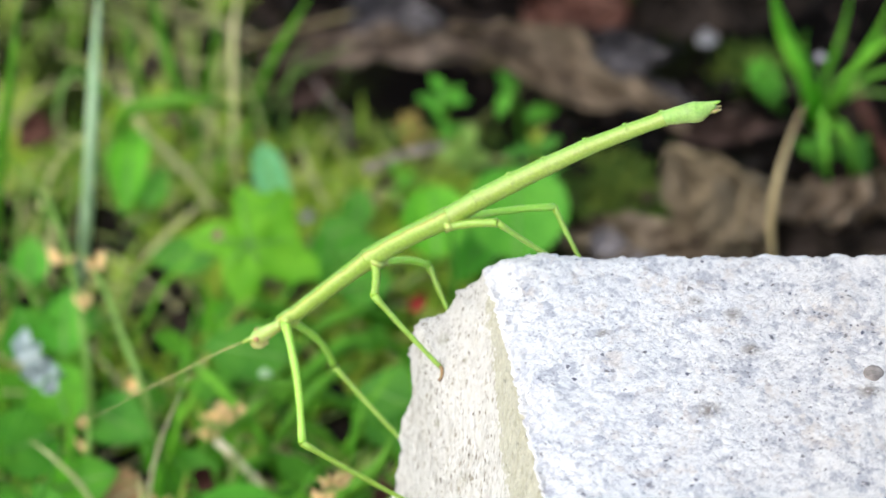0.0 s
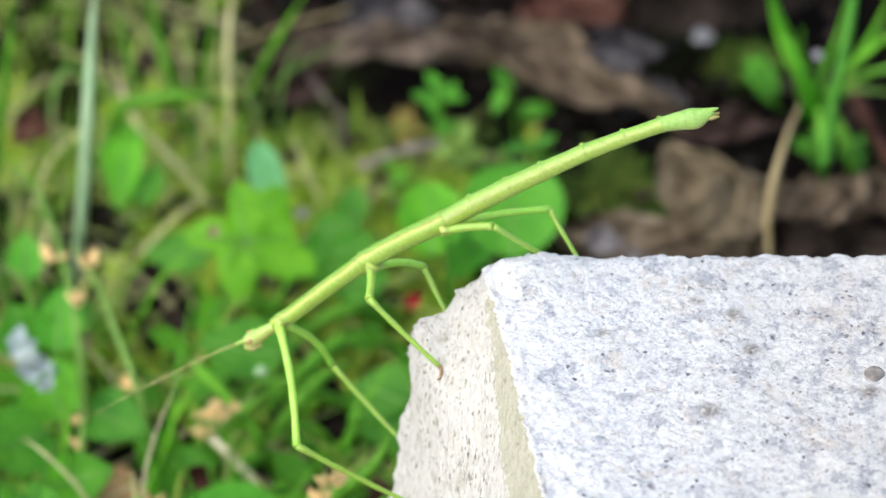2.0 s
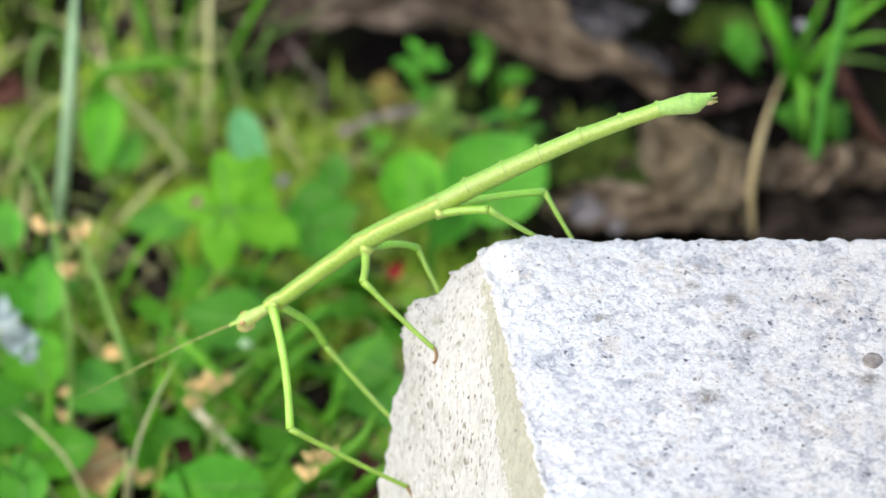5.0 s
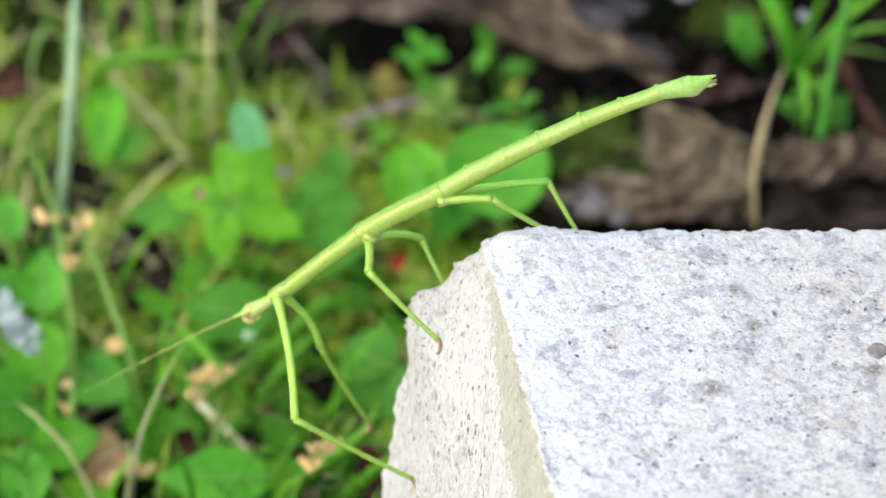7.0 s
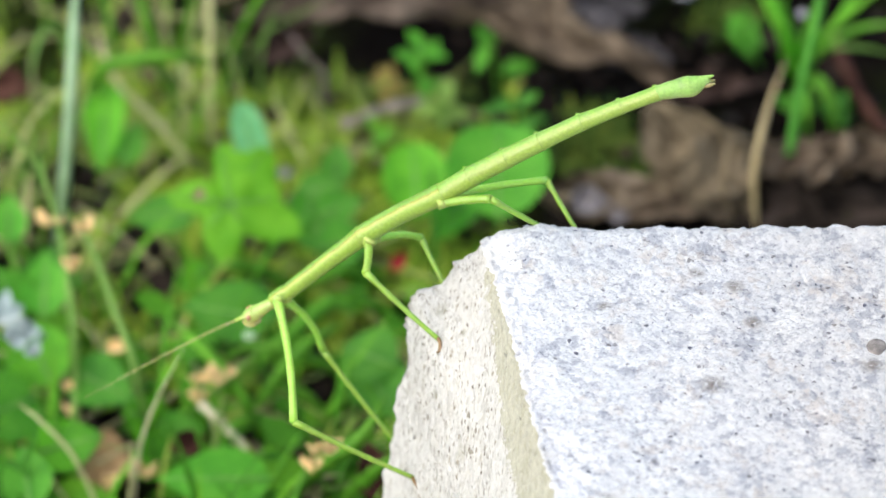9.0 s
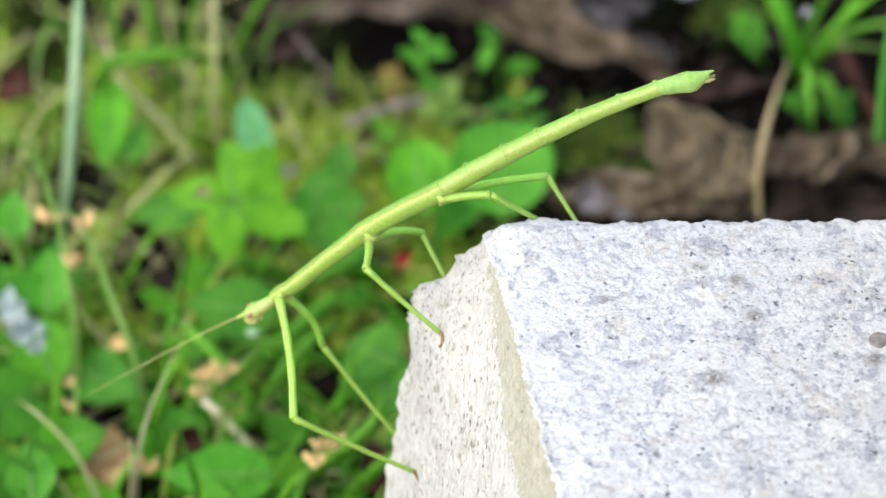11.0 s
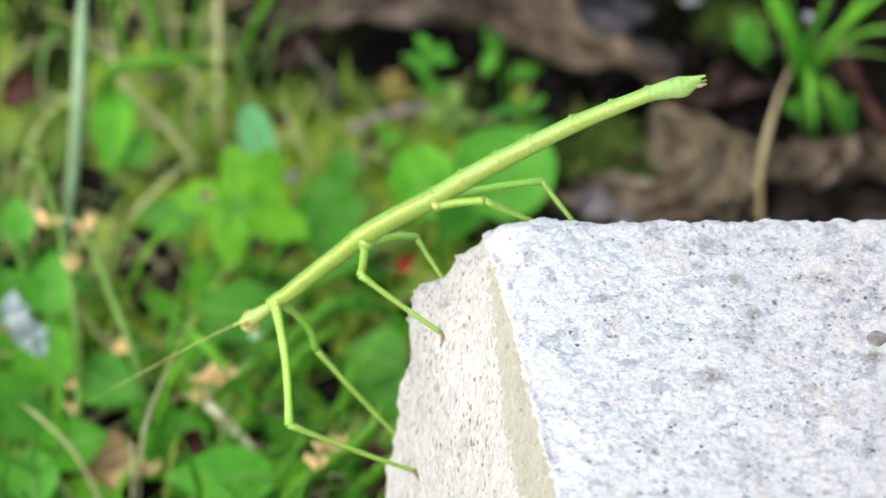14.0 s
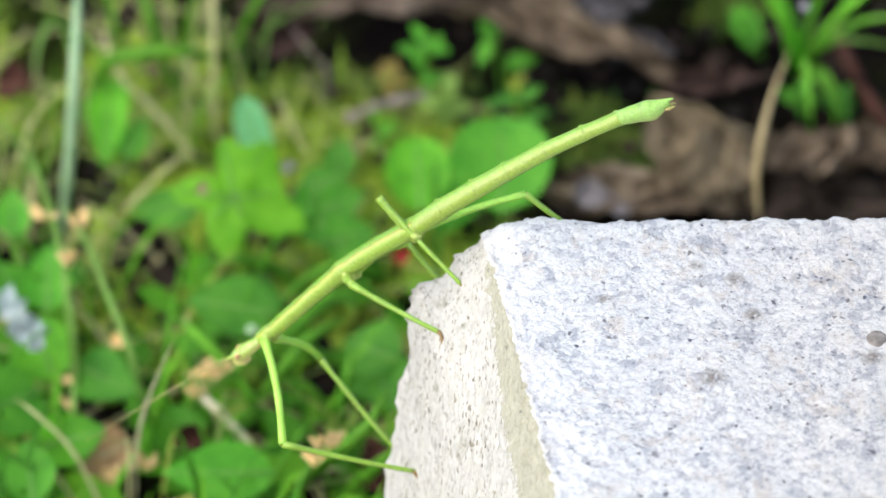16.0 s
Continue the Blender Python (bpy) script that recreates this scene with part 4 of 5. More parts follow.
scrap((-0.0679, 0.0724, 0.0250), 0.0012, M_FLOWER, "bluish white withered flower in the weeds", 36, 0.8)
scrap((-0.0701, 0.0703, 0.0250), 0.0012, M_FLOWER, "bluish white withered flower in the weeds", 37, 1.6)
scrap((0.0514, 0.1392, 0.0360), 0.0010, M_PETAL, "small pale flower bud on the grass", 7)
scrap((-0.0132, 0.1064, 0.0120), 0.0017, M_RED, "dark red fallen petal", 8, 1.0)
scrap((-0.0354, 0.0703, 0.0260), 0.0011, M_GRASS_PALE, "pale green bud on a thin stem", 31)
scrap((-0.0439, 0.1007, 0.0300), 0.0012, M_STALK, "small brown bud against the lobed leaf", 41, 1.2)
scrap((-0.0565, 0.0827, 0.0140), 0.0017, M_SEED, "brown fallen seed husk", 9)

leafy([
    (M_LEAF_ROUND, "oval", 0.0075, (-0.0680, 0.0875, 0.0160), (-0.0678, 0.0968, 0.0220), UP),
    (M_LEAF_ROUND, "oval", 0.0060, (-0.0746, 0.1085, 0.0140), (-0.0749, 0.1145, 0.0200), UP),
    (M_LEAF_ROUND, "oval", 0.0080, (-0.0677, 0.0443, 0.0140), (-0.0697, 0.0576, 0.0160), UP),
    (M_LEAF, "oval", 0.0065, (-0.0635, 0.0539, 0.0180), (-0.0572, 0.0544, 0.0200), UP),
], "light green broad leaves among thin sedge")
# broad leaves, middle
leafy([(M_LEAF_ROUND, "round", 0.0165, (0.0025, 0.1143, 0.0140), (0.0027, 0.1302, 0.0220), UP)], "round mid-green leaf on a thin stalk", "round_leaf_weed")
leafy([(M_LEAF, "round", 0.0105, (-0.0102, 0.1150, 0.0140), (-0.0111, 0.1275, 0.0200), UP)], "rounded fresh green leaf on a thin stalk")
leafy([(M_LEAF_BLUE, "spoon", 0.0058, (-0.0345, 0.1230, 0.0120), (-0.0384, 0.1300, 0.0260), UP)], "bluish green spoon-shaped leaf", "spoon_leaf_weed")
def lobed_weed(at, lobes, label, mat, across=(1, 0, 0), normal=(0, -0.62, 0.78)):
    """A weed with one broad lobed leaf; lobes are (degrees, reach) round the leaf's heart."""
    at, x, n = Vector(at), Vector(across), Vector(normal).normalized()
    y = n.cross(x).normalized()
    root = Vector((at.x + 0.002, at.y + 0.006, hump(at.x, at.y) - 0.001))
    t = thing("lobed_weed", root, label, "weed")
    steps, rings = 72, 7
    reach = []
    for k in range(steps):
        a = 360 * k / steps
        for (a0, r0), (a1, r1) in zip(lobes, lobes[1:] + [(lobes[0][0] + 360, lobes[0][1])]):
            if a0 <= a < a1 or a0 <= a + 360 < a1:
                f = ((a - a0) % 360) / (a1 - a0)
                reach.append(r0 + (r1 - r0) * f)
                break
    bm = bmesh.new()
    c = bm.verts.new(at - root)
    last = None
    for i in range(1, rings + 1):
        f = i / rings
        ring = []
        for k in range(steps):
            a = 2 * math.pi * k / steps
            r = reach[k] * f * (1 + 0.04 * math.sin(k * 2.1) * f)
            lift = 0.0012 * noise.noise(Vector((math.cos(a) * f * 2, math.sin(a) * f * 2, 3.3))) - 0.09 * r * f
            ring.append(bm.verts.new(at - root + x * (r * math.cos(a)) + y * (r * math.sin(a)) + n * lift))
        for k in range(steps):
            k2 = (k + 1) % steps
            if last:
                bm.faces.new((last[k], ring[k], ring[k2], last[k2]))
            else:
                bm.faces.new((c, ring[k], ring[k2]))
        last = ring
    lf = part("leaf", bm, mat, t)
    for a0, r0 in lobes[::2]:
        a = math.radians(a0)
        bm = bmesh.new()
        d = x * math.cos(a) + y * math.sin(a)
        tube(bm, [at - root + d * (r0 * f) + n * (0.0002 - 0.09 * r0 * f * f) for f in (0, 0.3, 0.6, 0.9)], [0.00025, 0.0002, 0.00015, 0.00006], 6)
        part("vein", bm, M_RIB, lf)
    bm = bmesh.new()
    line = smooth_line([(0, 0, 0), (at - root) * 0.5 + Vector((0, 0.002, 0.001)), at - root], 5)
    tube(bm, line, [0.0005] * len(line), 6)
    part("stalk", bm, M_GRASS, t)
    return t


lobed_weed((-0.0393, 0.1046, 0.0250), [(5, 0.0078), (30, 0.0080), (58, 0.0112), (78, 0.0082), (100, 0.0104), (125, 0.0045), (172, 0.0105), (200, 0.0048), (225, 0.0060), (262, 0.0098), (295, 0.0052), (338, 0.0125)], "bright green lobed weed with one broad leaf", M_LEAF_BRIGHT)
leafy([
    (M_LEAF_ROUND, "oval", 0.0068, (-0.0450, 0.1135, 0.0160), (-0.0566, 0.1162, 0.0140), UP),
    (M_LEAF, "oval", 0.0050, (-0.0429, 0.1062, 0.0120), (-0.0476, 0.1009, 0.0100), UP),
], "bright green oval leaves below the lobed weed")
leafy([
    (M_LEAF_ROUND, "oval", 0.0060, (-0.0300, 0.1243, 0.0120), (-0.0217, 0.1205, 0.0160), UP),
    (M_LEAF_ROUND, "oval", 0.0060, (-0.0262, 0.1183, 0.0120), (-0.0191, 0.1202, 0.0140), UP),
    (M_LEAF_ROUND, "oval", 0.0055, (-0.0237, 0.1258, 0.0120), (-0.0228, 0.1325, 0.0160), UP),
    (M_LEAF_ROUND, "oval", 0.0055, (-0.0264, 0.1258, 0.0120), (-0.0289, 0.1154, 0.0120), UP),
], "low weed with several small green leaves")
leafy([
    (M_LEAF_ROUND, "oval", 0.0100, (-0.0326, 0.0868, 0.0160), (-0.0466, 0.0884, 0.0180), UP),
    (M_LEAF_DEEP, "oval", 0.0085, (-0.0371, 0.0882, 0.0120), (-0.0347, 0.0998, 0.0140), UP),
], "deep green broad leaf under the grass")
leafy([
    (M_LEAF_ROUND, "oval", 0.0095, (-0.0319, 0.0499, 0.0150), (-0.0485, 0.0479, 0.0170), UP),
    (M_LEAF_ROUND, "oval", 0.0100, (-0.0134, 0.0799, 0.0120), (-0.0222, 0.0855, 0.0120), UP),
    (M_LEAF_ROUND, "oval", 0.0100, (-0.0187, 0.0838, 0.0100), (-0.0133, 0.0701, 0.0100), UP),
], "deep green broad leaves near the ground")
leafy([
    (M_LEAF, "oval", 0.0110, (-0.0662, 0.0758, 0.0120), (-0.0708, 0.0850, 0.0180), UP),
    (M_LEAF_DEEP, "oval", 0.0090, (-0.0638, 0.0799, 0.0120), (-0.0535, 0.0724, 0.0120), UP),
    (M_LEAF_ROUND, "round", 0.0120, (-0.0686, 0.0731, 0.0120), (-0.0775, 0.0653, 0.0140), UP),
    (M_LEAF, "oval", 0.0090, (-0.0681, 0.0621, 0.0100), (-0.0589, 0.0661, 0.0100), UP),
    (M_LEAF_ROUND, "oval", 0.0110, (-0.0700, 0.0645, 0.0080), (-0.0718, 0.0513, 0.0080), UP),
], "low broad-leaved weed under the sedge")
leafy([
    (M_LEAF, "oval", 0.0085, (-0.0490, 0.0709, 0.0080), (-0.0552, 0.0701, 0.0120), UP),
    (M_LEAF_ROUND, "oval", 0.0080, (-0.0496, 0.0669, 0.0080), (-0.0427, 0.0673, 0.0110), UP),
    (M_LEAF, "oval", 0.0075, (-0.0480, 0.0666, 0.0060), (-0.0527, 0.0589, 0.0080), UP),
], "low green leaves between the sedge stems")
leafy([
    (M_LEAF_ROUND, "oval", 0.0100, (-0.0721, 0.0899, 0.0140), (-0.0754, 0.0925, 0.0220), UP),
    (M_LEAF_DEEP, "oval", 0.0090, (-0.0681, 0.0956, 0.0140), (-0.0672, 0.1008, 0.0200), UP),
], "mid-green broad leaves beside a white flower")
leafy([
    (M_LEAF_ROUND, "oval", 0.0080, (-0.0262, 0.1121, 0.0100), (-0.0172, 0.1125, 0.0120), UP),
    (M_LEAF_ROUND, "oval", 0.0080, (-0.0226, 0.1107, 0.0100), (-0.0309, 0.1243, 0.0120), UP),
    (M_LEAF_ROUND, "oval", 0.0075, (-0.0019, 0.1284, 0.0100), (-0.0065, 0.1151, 0.0100), UP),
], "low weed with deep green leaves")
leafy([
    (M_LEAF, "spoon", 0.0072, (-0.0616, 0.1355, 0.0080), (-0.0608, 0.1466, 0.0180), UP),
    (M_LEAF_ROUND, "oval", 0.0050, (-0.0583, 0.1370, 0.0080), (-0.0552, 0.1439, 0.0120), UP),
], "mid-green leaves at the foot of the grass")

stem_thing("stalk", [(-0.0704, 0.0607, 0.0014), (-0.0706, 0.0705, 0.0056), (-0.0727, 0.0862, 0.0084)], 0.0005, 0.0004, M_WITHER, "thin withered ochre stalk among the weeds", "stalk")

# small sprigs in the litter
sprig((-0.0079, 0.1593, 0.0000), (-0.0090, 0.1465, 0.0260), 8, 0.0034, "small fresh green sprig in the litter", M_LEAF_ROUND, 3)
sprig((-0.0047, 0.1566, 0.0000), (-0.0058, 0.1470, 0.0120), 8, 0.0034, "small pale yellow-green sprig in the litter", M_LEAF_YELLOW, 4)
sprig((0.0030, 0.1648, 0.0000), (0.0011, 0.1540, 0.0200), 3, 0.0045, "small sprig with two rounded leaves", M_LEAF_ROUND, 5)
sprig((0.0061, 0.1522, 0.0000), (0.0050, 0.1443, 0.0140), 5, 0.0037, "small deep green sprig by the round leaf", M_LEAF_DEEP, 6)
sprig((-0.0149, 0.1538, 0.0000), (-0.0171, 0.1416, 0.0080), 4, 0.0029, "tiny green sprig on the moss", M_LEAF, 7)
sprig((0.0477, 0.1728, 0.0000), (0.0426, 0.1580, 0.0200), 13, 0.0026, "leafy sprig beside the grass tuft", M_LEAF_ROUND, 8)
sprig((0.0535, 0.1569, 0.0000), (0.0513, 0.1478, 0.0120), 13, 0.0023, "low leafy sprig under the grass tuft", M_LEAF_ROUND, 9)
sprig((0.0581, 0.1554, 0.0000), (0.0580, 0.1463, 0.0120), 13, 0.0024, "low leafy sprig under the grass tuft", M_LEAF_DEEP, 10)
sprig((-0.0148, 0.1633, 0.0000), (-0.0156, 0.1567, 0.0100), 9, 0.0024, "withered ochre sprig on the moss", M_WITHER, 11)

# grass on the open side
grass([
    (M_GRASS_PALE, 0.0019, (-0.0687, 0.1255, 0.0000), (-0.0658, 0.1172, 0.0220), (-0.0640, 0.1157, 0.0400), (-0.0631, 0.1216, 0.0520), (-0.0620, 0.1250, 0.0620)),
    (0.0020, (-0.0837, 0.1339, 0.0000), (-0.0808, 0.1272, 0.0200), (-0.0777, 0.1226, 0.0400), (-0.0747, 0.1249, 0.0600)),
], "pale tall grass stem among weeds")
grass([
    (0.0024, (-0.0654, 0.1538, 0.0000), (-0.0617, 0.1427, 0.0220), (-0.0545, 0.1391, 0.0280), (-0.0472, 0.1394, 0.0280), (-0.0419, 0.1446, 0.0220)),
    (M_TUFT, 0.0017, (-0.0514, 0.1645, 0.0000), (-0.0531, 0.1510, 0.0220), (-0.0551, 0.1493, 0.0340), (-0.0567, 0.1467, 0.0480)),
    (0.0012, (-0.0517, 0.1632, 0.0000), (-0.0481, 0.1564, 0.0200), (-0.0462, 0.1543, 0.0350)),
    (0.0014, (-0.0433, 0.1664, 0.0000), (-0.0393, 0.1564, 0.0200), (-0.0348, 0.1523, 0.0320), (-0.0299, 0.1478, 0.0440)),
    (M_STRAW, 0.0011, (-0.0442, 0.1507, 0.0000), (-0.0440, 0.1497, 0.0180), (-0.0439, 0.1567, 0.0300), (-0.0417, 0.1599, 0.0400)),
    (M_STRAW, 0.0010, (-0.0471, 0.1423, 0.0040), (-0.0536, 0.1474, 0.0100), (-0.0600, 0.1509, 0.0160), (-0.0633, 0.1588, 0.0240)),
    (M_GRASS, 0.0011, (-0.0605, 0.1713, 0.0000), (-0.0615, 0.1697, 0.0120), (-0.0633, 0.1757, 0.0200)),
    (M_SEDGE, 0.0012, (-0.0658, 0.1616, 0.0000), (-0.0685, 0.1571, 0.0200), (-0.0714, 0.1512, 0.0240), (-0.0728, 0.1412, 0.0220)),
], "arching green grass with dry straws", mat=M_GRASS)
grass([
    (M_STRAW, 0.0007, (-0.0593, 0.1272, 0.0040), (-0.0530, 0.1325, 0.0080), (-0.0477, 0.1374, 0.0100)),
    (M_STRAW, 0.0006, (-0.0286, 0.1423, 0.0040), (-0.0319, 0.1478, 0.0080), (-0.0344, 0.1560, 0.0100)),
], "dry straws lying on moss", "dry_grass", M_STRAW)
grass([
    (0.0022, (-0.0262, 0.1024, 0.0040), (-0.0330, 0.1003, 0.0140), (-0.0400, 0.0979, 0.0180), (-0.0447, 0.1012, 0.0120)),
    (0.0026, (-0.0136, 0.1024, 0.0040), (-0.0223, 0.0942, 0.0140), (-0.0308, 0.0844, 0.0140), (-0.0378, 0.0807, 0.0080)),
    (0.0022, (-0.0154, 0.1111, 0.0040), (-0.0215, 0.1013, 0.0140), (-0.0276, 0.0984, 0.0140), (-0.0329, 0.0949, 0.0100)),
    (0.0020, (-0.0170, 0.0856, 0.0040), (-0.0255, 0.0789, 0.0140), (-0.0341, 0.0780, 0.0180), (-0.0413, 0.0813, 0.0120)),
    (0.0022, (-0.0369, 0.0746, 0.0040), (-0.0324, 0.0758, 0.0120), (-0.0272, 0.0780, 0.0180), (-0.0213, 0.0861, 0.0160)),
    (0.0020, (-0.0333, 0.0706, 0.0040), (-0.0375, 0.0720, 0.0140), (-0.0434, 0.0756, 0.0200), (-0.0489, 0.0825, 0.0200)),
    (0.0020, (-0.0291, 0.0746, 0.0040), (-0.0357, 0.0677, 0.0120), (-0.0406, 0.0624, 0.0120), (-0.0449, 0.0578, 0.0080)),
    (0.0018, (-0.0229, 0.0719, 0.0040), (-0.0272, 0.0731, 0.0120), (-0.0332, 0.0734, 0.0140)),
    (0.0018, (-0.0482, 0.0746, 0.0040), (-0.0409, 0.0720, 0.0140), (-0.0331, 0.0756, 0.0200)),
], "tangled low green grass blades", "grass_tuft", M_GRASS)
grass([
    (0.0026, (-0.0321, 0.0559, 0.0040), (-0.0248, 0.0439, 0.0220), (-0.0180, 0.0422, 0.0300), (-0.0147, 0.0464, 0.0340)),
    (0.0022, (-0.0227, 0.0559, 0.0040), (-0.0173, 0.0443, 0.0200), (-0.0131, 0.0431, 0.0260)),
    (0.0018, (-0.0256, 0.0733, 0.0040), (-0.0219, 0.0707, 0.0140), (-0.0202, 0.0767, 0.0180)),
], "green grass blades beside the stone", "grass_tuft", M_GRASS)


def fine_tuft(root, seed):
    """Thin crossing blades and dry stems that lean every way."""
    rnd = random.Random(seed)
    blades = []
    for k in range(9):
        a = rnd.uniform(-1, 1)
        high = rnd.uniform(0.010, 0.028)
        foot = Vector(root) + Vector((rnd.uniform(-0.006, 0.006), rnd.uniform(-0.005, 0.005), 0))
        top = foot + Vector((a * high * 0.8, rnd.uniform(-0.4, 0.4) * high, high))
        mid = foot.lerp(top, 0.55) + Vector((-a * 0.15 * high, 0, 0.12 * high))
        blades.append(((M_SEDGE, M_GRASS, M_TUFT, M_STRAW, M_GRASS)[k % 5], rnd.uniform(0.00025, 0.0005), tuple(foot), tuple(mid), tuple(top)))
    grass(blades, "thin green blades and dry straws in moss")


fine_tuft((-0.0751, 0.1339, 0.0000), 1)
fine_tuft((-0.0647, 0.1446, 0.0000), 2)
fine_tuft((-0.0509, 0.1492, 0.0000), 3)
fine_tuft((-0.0672, 0.1088, 0.0000), 4)
fine_tuft((-0.0408, 0.1539, 0.0000), 5)

# grass tuft on the litter side
grass([
    (0.0030, (0.0527, 0.1697, 0.0000), (0.0497, 0.1500, 0.0240), (0.0456, 0.1469, 0.0360), (0.0429, 0.1374, 0.0520)),
    (0.0012, (0.0527, 0.1697, 0.0000), (0.0530, 0.1531, 0.0220), (0.0548, 0.1444, 0.0360), (0.0560, 0.1357, 0.0520)),
    (0.0014, (0.0527, 0.1697, 0.0000), (0.0550, 0.1484, 0.0240), (0.0612, 0.1397, 0.0380), (0.0678, 0.1351, 0.0480)),
    (0.0011, (0.0526, 0.1690, 0.0000), (0.0547, 0.1523, 0.0180), (0.0597, 0.1505, 0.0240), (0.0658, 0.1499, 0.0260), (0.0716, 0.1501, 0.0240)),
    (M_SEDGE, 0.0009, (0.0526, 0.1687, 0.0000), (0.0569, 0.1590, 0.0140), (0.0620, 0.1547, 0.0180), (0.0692, 0.1521, 0.0180)),
    (0.0011, (0.0523, 0.1697, 0.0000), (0.0522, 0.1471, 0.0200), (0.0526, 0.1383, 0.0180), (0.0533, 0.1407, 0.0080)),
    (0.0010, (0.0526, 0.1681, 0.0000), (0.0545, 0.1506, 0.0140), (0.0571, 0.1464, 0.0120), (0.0594, 0.1459, 0.0060)),
    (0.0011, (0.0528, 0.1690, 0.0000), (0.0550, 0.1494, 0.0160), (0.0574, 0.1452, 0.0140), (0.0573, 0.1444, 0.0060)),
    (0.0010, (0.0518, 0.1697, 0.0000), (0.0492, 0.1515, 0.0220), (0.0493, 0.1476, 0.0360)),
    (0.0011, (0.0531, 0.1697, 0.0000), (0.0578, 0.1506, 0.0260), (0.0613, 0.1475, 0.0360), (0.0637, 0.1429, 0.0480)),
    (M_STALK_PALE, 0.0011, (0.0433, 0.1123, 0.0140), (0.0429, 0.1139, 0.0240), (0.0453, 0.1240, 0.0280), (0.0491, 0.1364, 0.0300)),
    (M_STALK, 0.0008, (0.0393, 0.1145, 0.0140), (0.0380, 0.1122, 0.0220), (0.0383, 0.1142, 0.0260), (0.0397, 0.1213, 0.0260)),
], "green grass tuft with dry straw stalks in leaf litter", mat=M_TUFT)

# sedges that sway
def build_sedge(root, stems, heads, label):
    t = thing("sedge", root, label, "sedge")
    r = Vector(root)
    for m, w, *pts in stems:
        bm = bmesh.new()
        ribbon(bm, [Vector(p) - r for p in pts], w, 0.5, base=1.0)
        part("blade", bm, m, t)
    for i, (p, s) in enumerate(heads):
        seed_head(t, Vector(p) - r, s, i + len(stems))
    return t


sedge_tall = build_sedge((-0.0634, 0.0794, 0.0000), [
    (M_SEDGE, 0.0010, (-0.0632, 0.0794, 0.0000), (-0.0622, 0.0745, 0.0220), (-0.0644, 0.0842, 0.0340), (-0.0666, 0.0879, 0.0420), (-0.0690, 0.0922, 0.0500)),
    (M_SEDGE, 0.0010, (-0.0636, 0.0794, 0.0000), (-0.0630, 0.0775, 0.0240), (-0.0649, 0.0865, 0.0360), (-0.0692, 0.0923, 0.0440), (-0.0751, 0.0958, 0.0500)),
    (M_SEDGE, 0.0011, (-0.0511, 0.0706, 0.0040), (-0.0529, 0.0677, 0.0220), (-0.0564, 0.0741, 0.0300), (-0.0598, 0.0802, 0.0360), (-0.0647, 0.0863, 0.0400)),
    (M_STRAW_PALE, 0.0005, (-0.0534, 0.0559, 0.0040), (-0.0515, 0.0479, 0.0220), (-0.0488, 0.0440, 0.0340), (-0.0433, 0.0364, 0.0520)),
    (M_STRAW, 0.0006, (-0.0536, 0.0486, 0.0100), (-0.0522, 0.0405, 0.0240), (-0.0521, 0.0393, 0.0320)),
    (M_SEDGE, 0.0010, (-0.0617, 0.0632, 0.0000), (-0.0619, 0.0602, 0.0160), (-0.0616, 0.0666, 0.0240)),
    (M_STRAW, 0.0006, (-0.0578, 0.0486, 0.0100), (-0.0614, 0.0495, 0.0200), (-0.0661, 0.0506, 0.0260), (-0.0697, 0.0525, 0.0280)),
], [((-0.0662, 0.0861, 0.0360), 0.0030), ((-0.0602, 0.0829, 0.0370), 0.0034), ((-0.0619, 0.0792, 0.0330), 0.0028), ((-0.0628, 0.0621, 0.0180), 0.0020), ((-0.0626, 0.0658, 0.0200), 0.0016), ((-0.0519, 0.0555, 0.0120), 0.0034), ((-0.0566, 0.0555, 0.0100), 0.0026)], "thin green sedge with tan seed clusters")
sedge_low = build_sedge((-0.0370, 0.0740, 0.0000), [
    (M_STRAW, 0.0012, (-0.0370, 0.0740, 0.0000), (-0.0397, 0.0712, 0.0080), (-0.0425, 0.0693, 0.0140), (-0.0433, 0.0668, 0.0200)),
    (M_SEDGE, 0.0010, (-0.0484, 0.0780, 0.0000), (-0.0443, 0.0704, 0.0120), (-0.0389, 0.0674, 0.0200), (-0.0338, 0.0679, 0.0260)),
], [((-0.0430, 0.0677, 0.0200), 0.0026), ((-0.0396, 0.0676, 0.0210), 0.0030), ((-0.0435, 0.0656, 0.0180), 0.0024), ((-0.0409, 0.0672, 0.0200), 0.0020)], "low sedge with dry tan seed clusters")
sedge_spike = build_sedge((-0.0305, 0.0566, 0.0000), [
    (M_SEDGE, 0.0011, (-0.0305, 0.0566, 0.0000), (-0.0283, 0.0482, 0.0140), (-0.0254, 0.0375, 0.0280), (-0.0232, 0.0337, 0.0360)),
], [((-0.0252, 0.0351, 0.0300), 0.0026), ((-0.0235, 0.0346, 0.0340), 0.0032)], "green sedge spike with tan seeds beside the stone")

# the long blade that swings in the wind
def build_swinging_blade():
    bm = bmesh.new()
    ribbon(bm, [(0.0010, 0.004, 0.040), (0.0006, 0.0, 0.018), (0, 0, 0), (-0.0022, 0, -0.016), (-0.0035, 0, -0.030)], 0.0016, 0.3, tip=False, base=1.0)
    b = part("long_grass_blade", bm, M_BLADE)
    b.location = (0.0539, 0.1218, 0.0450)
    return tagged(b, "long drooping green grass blade swaying in the wind", "grass")


swinging = build_swinging_blade()

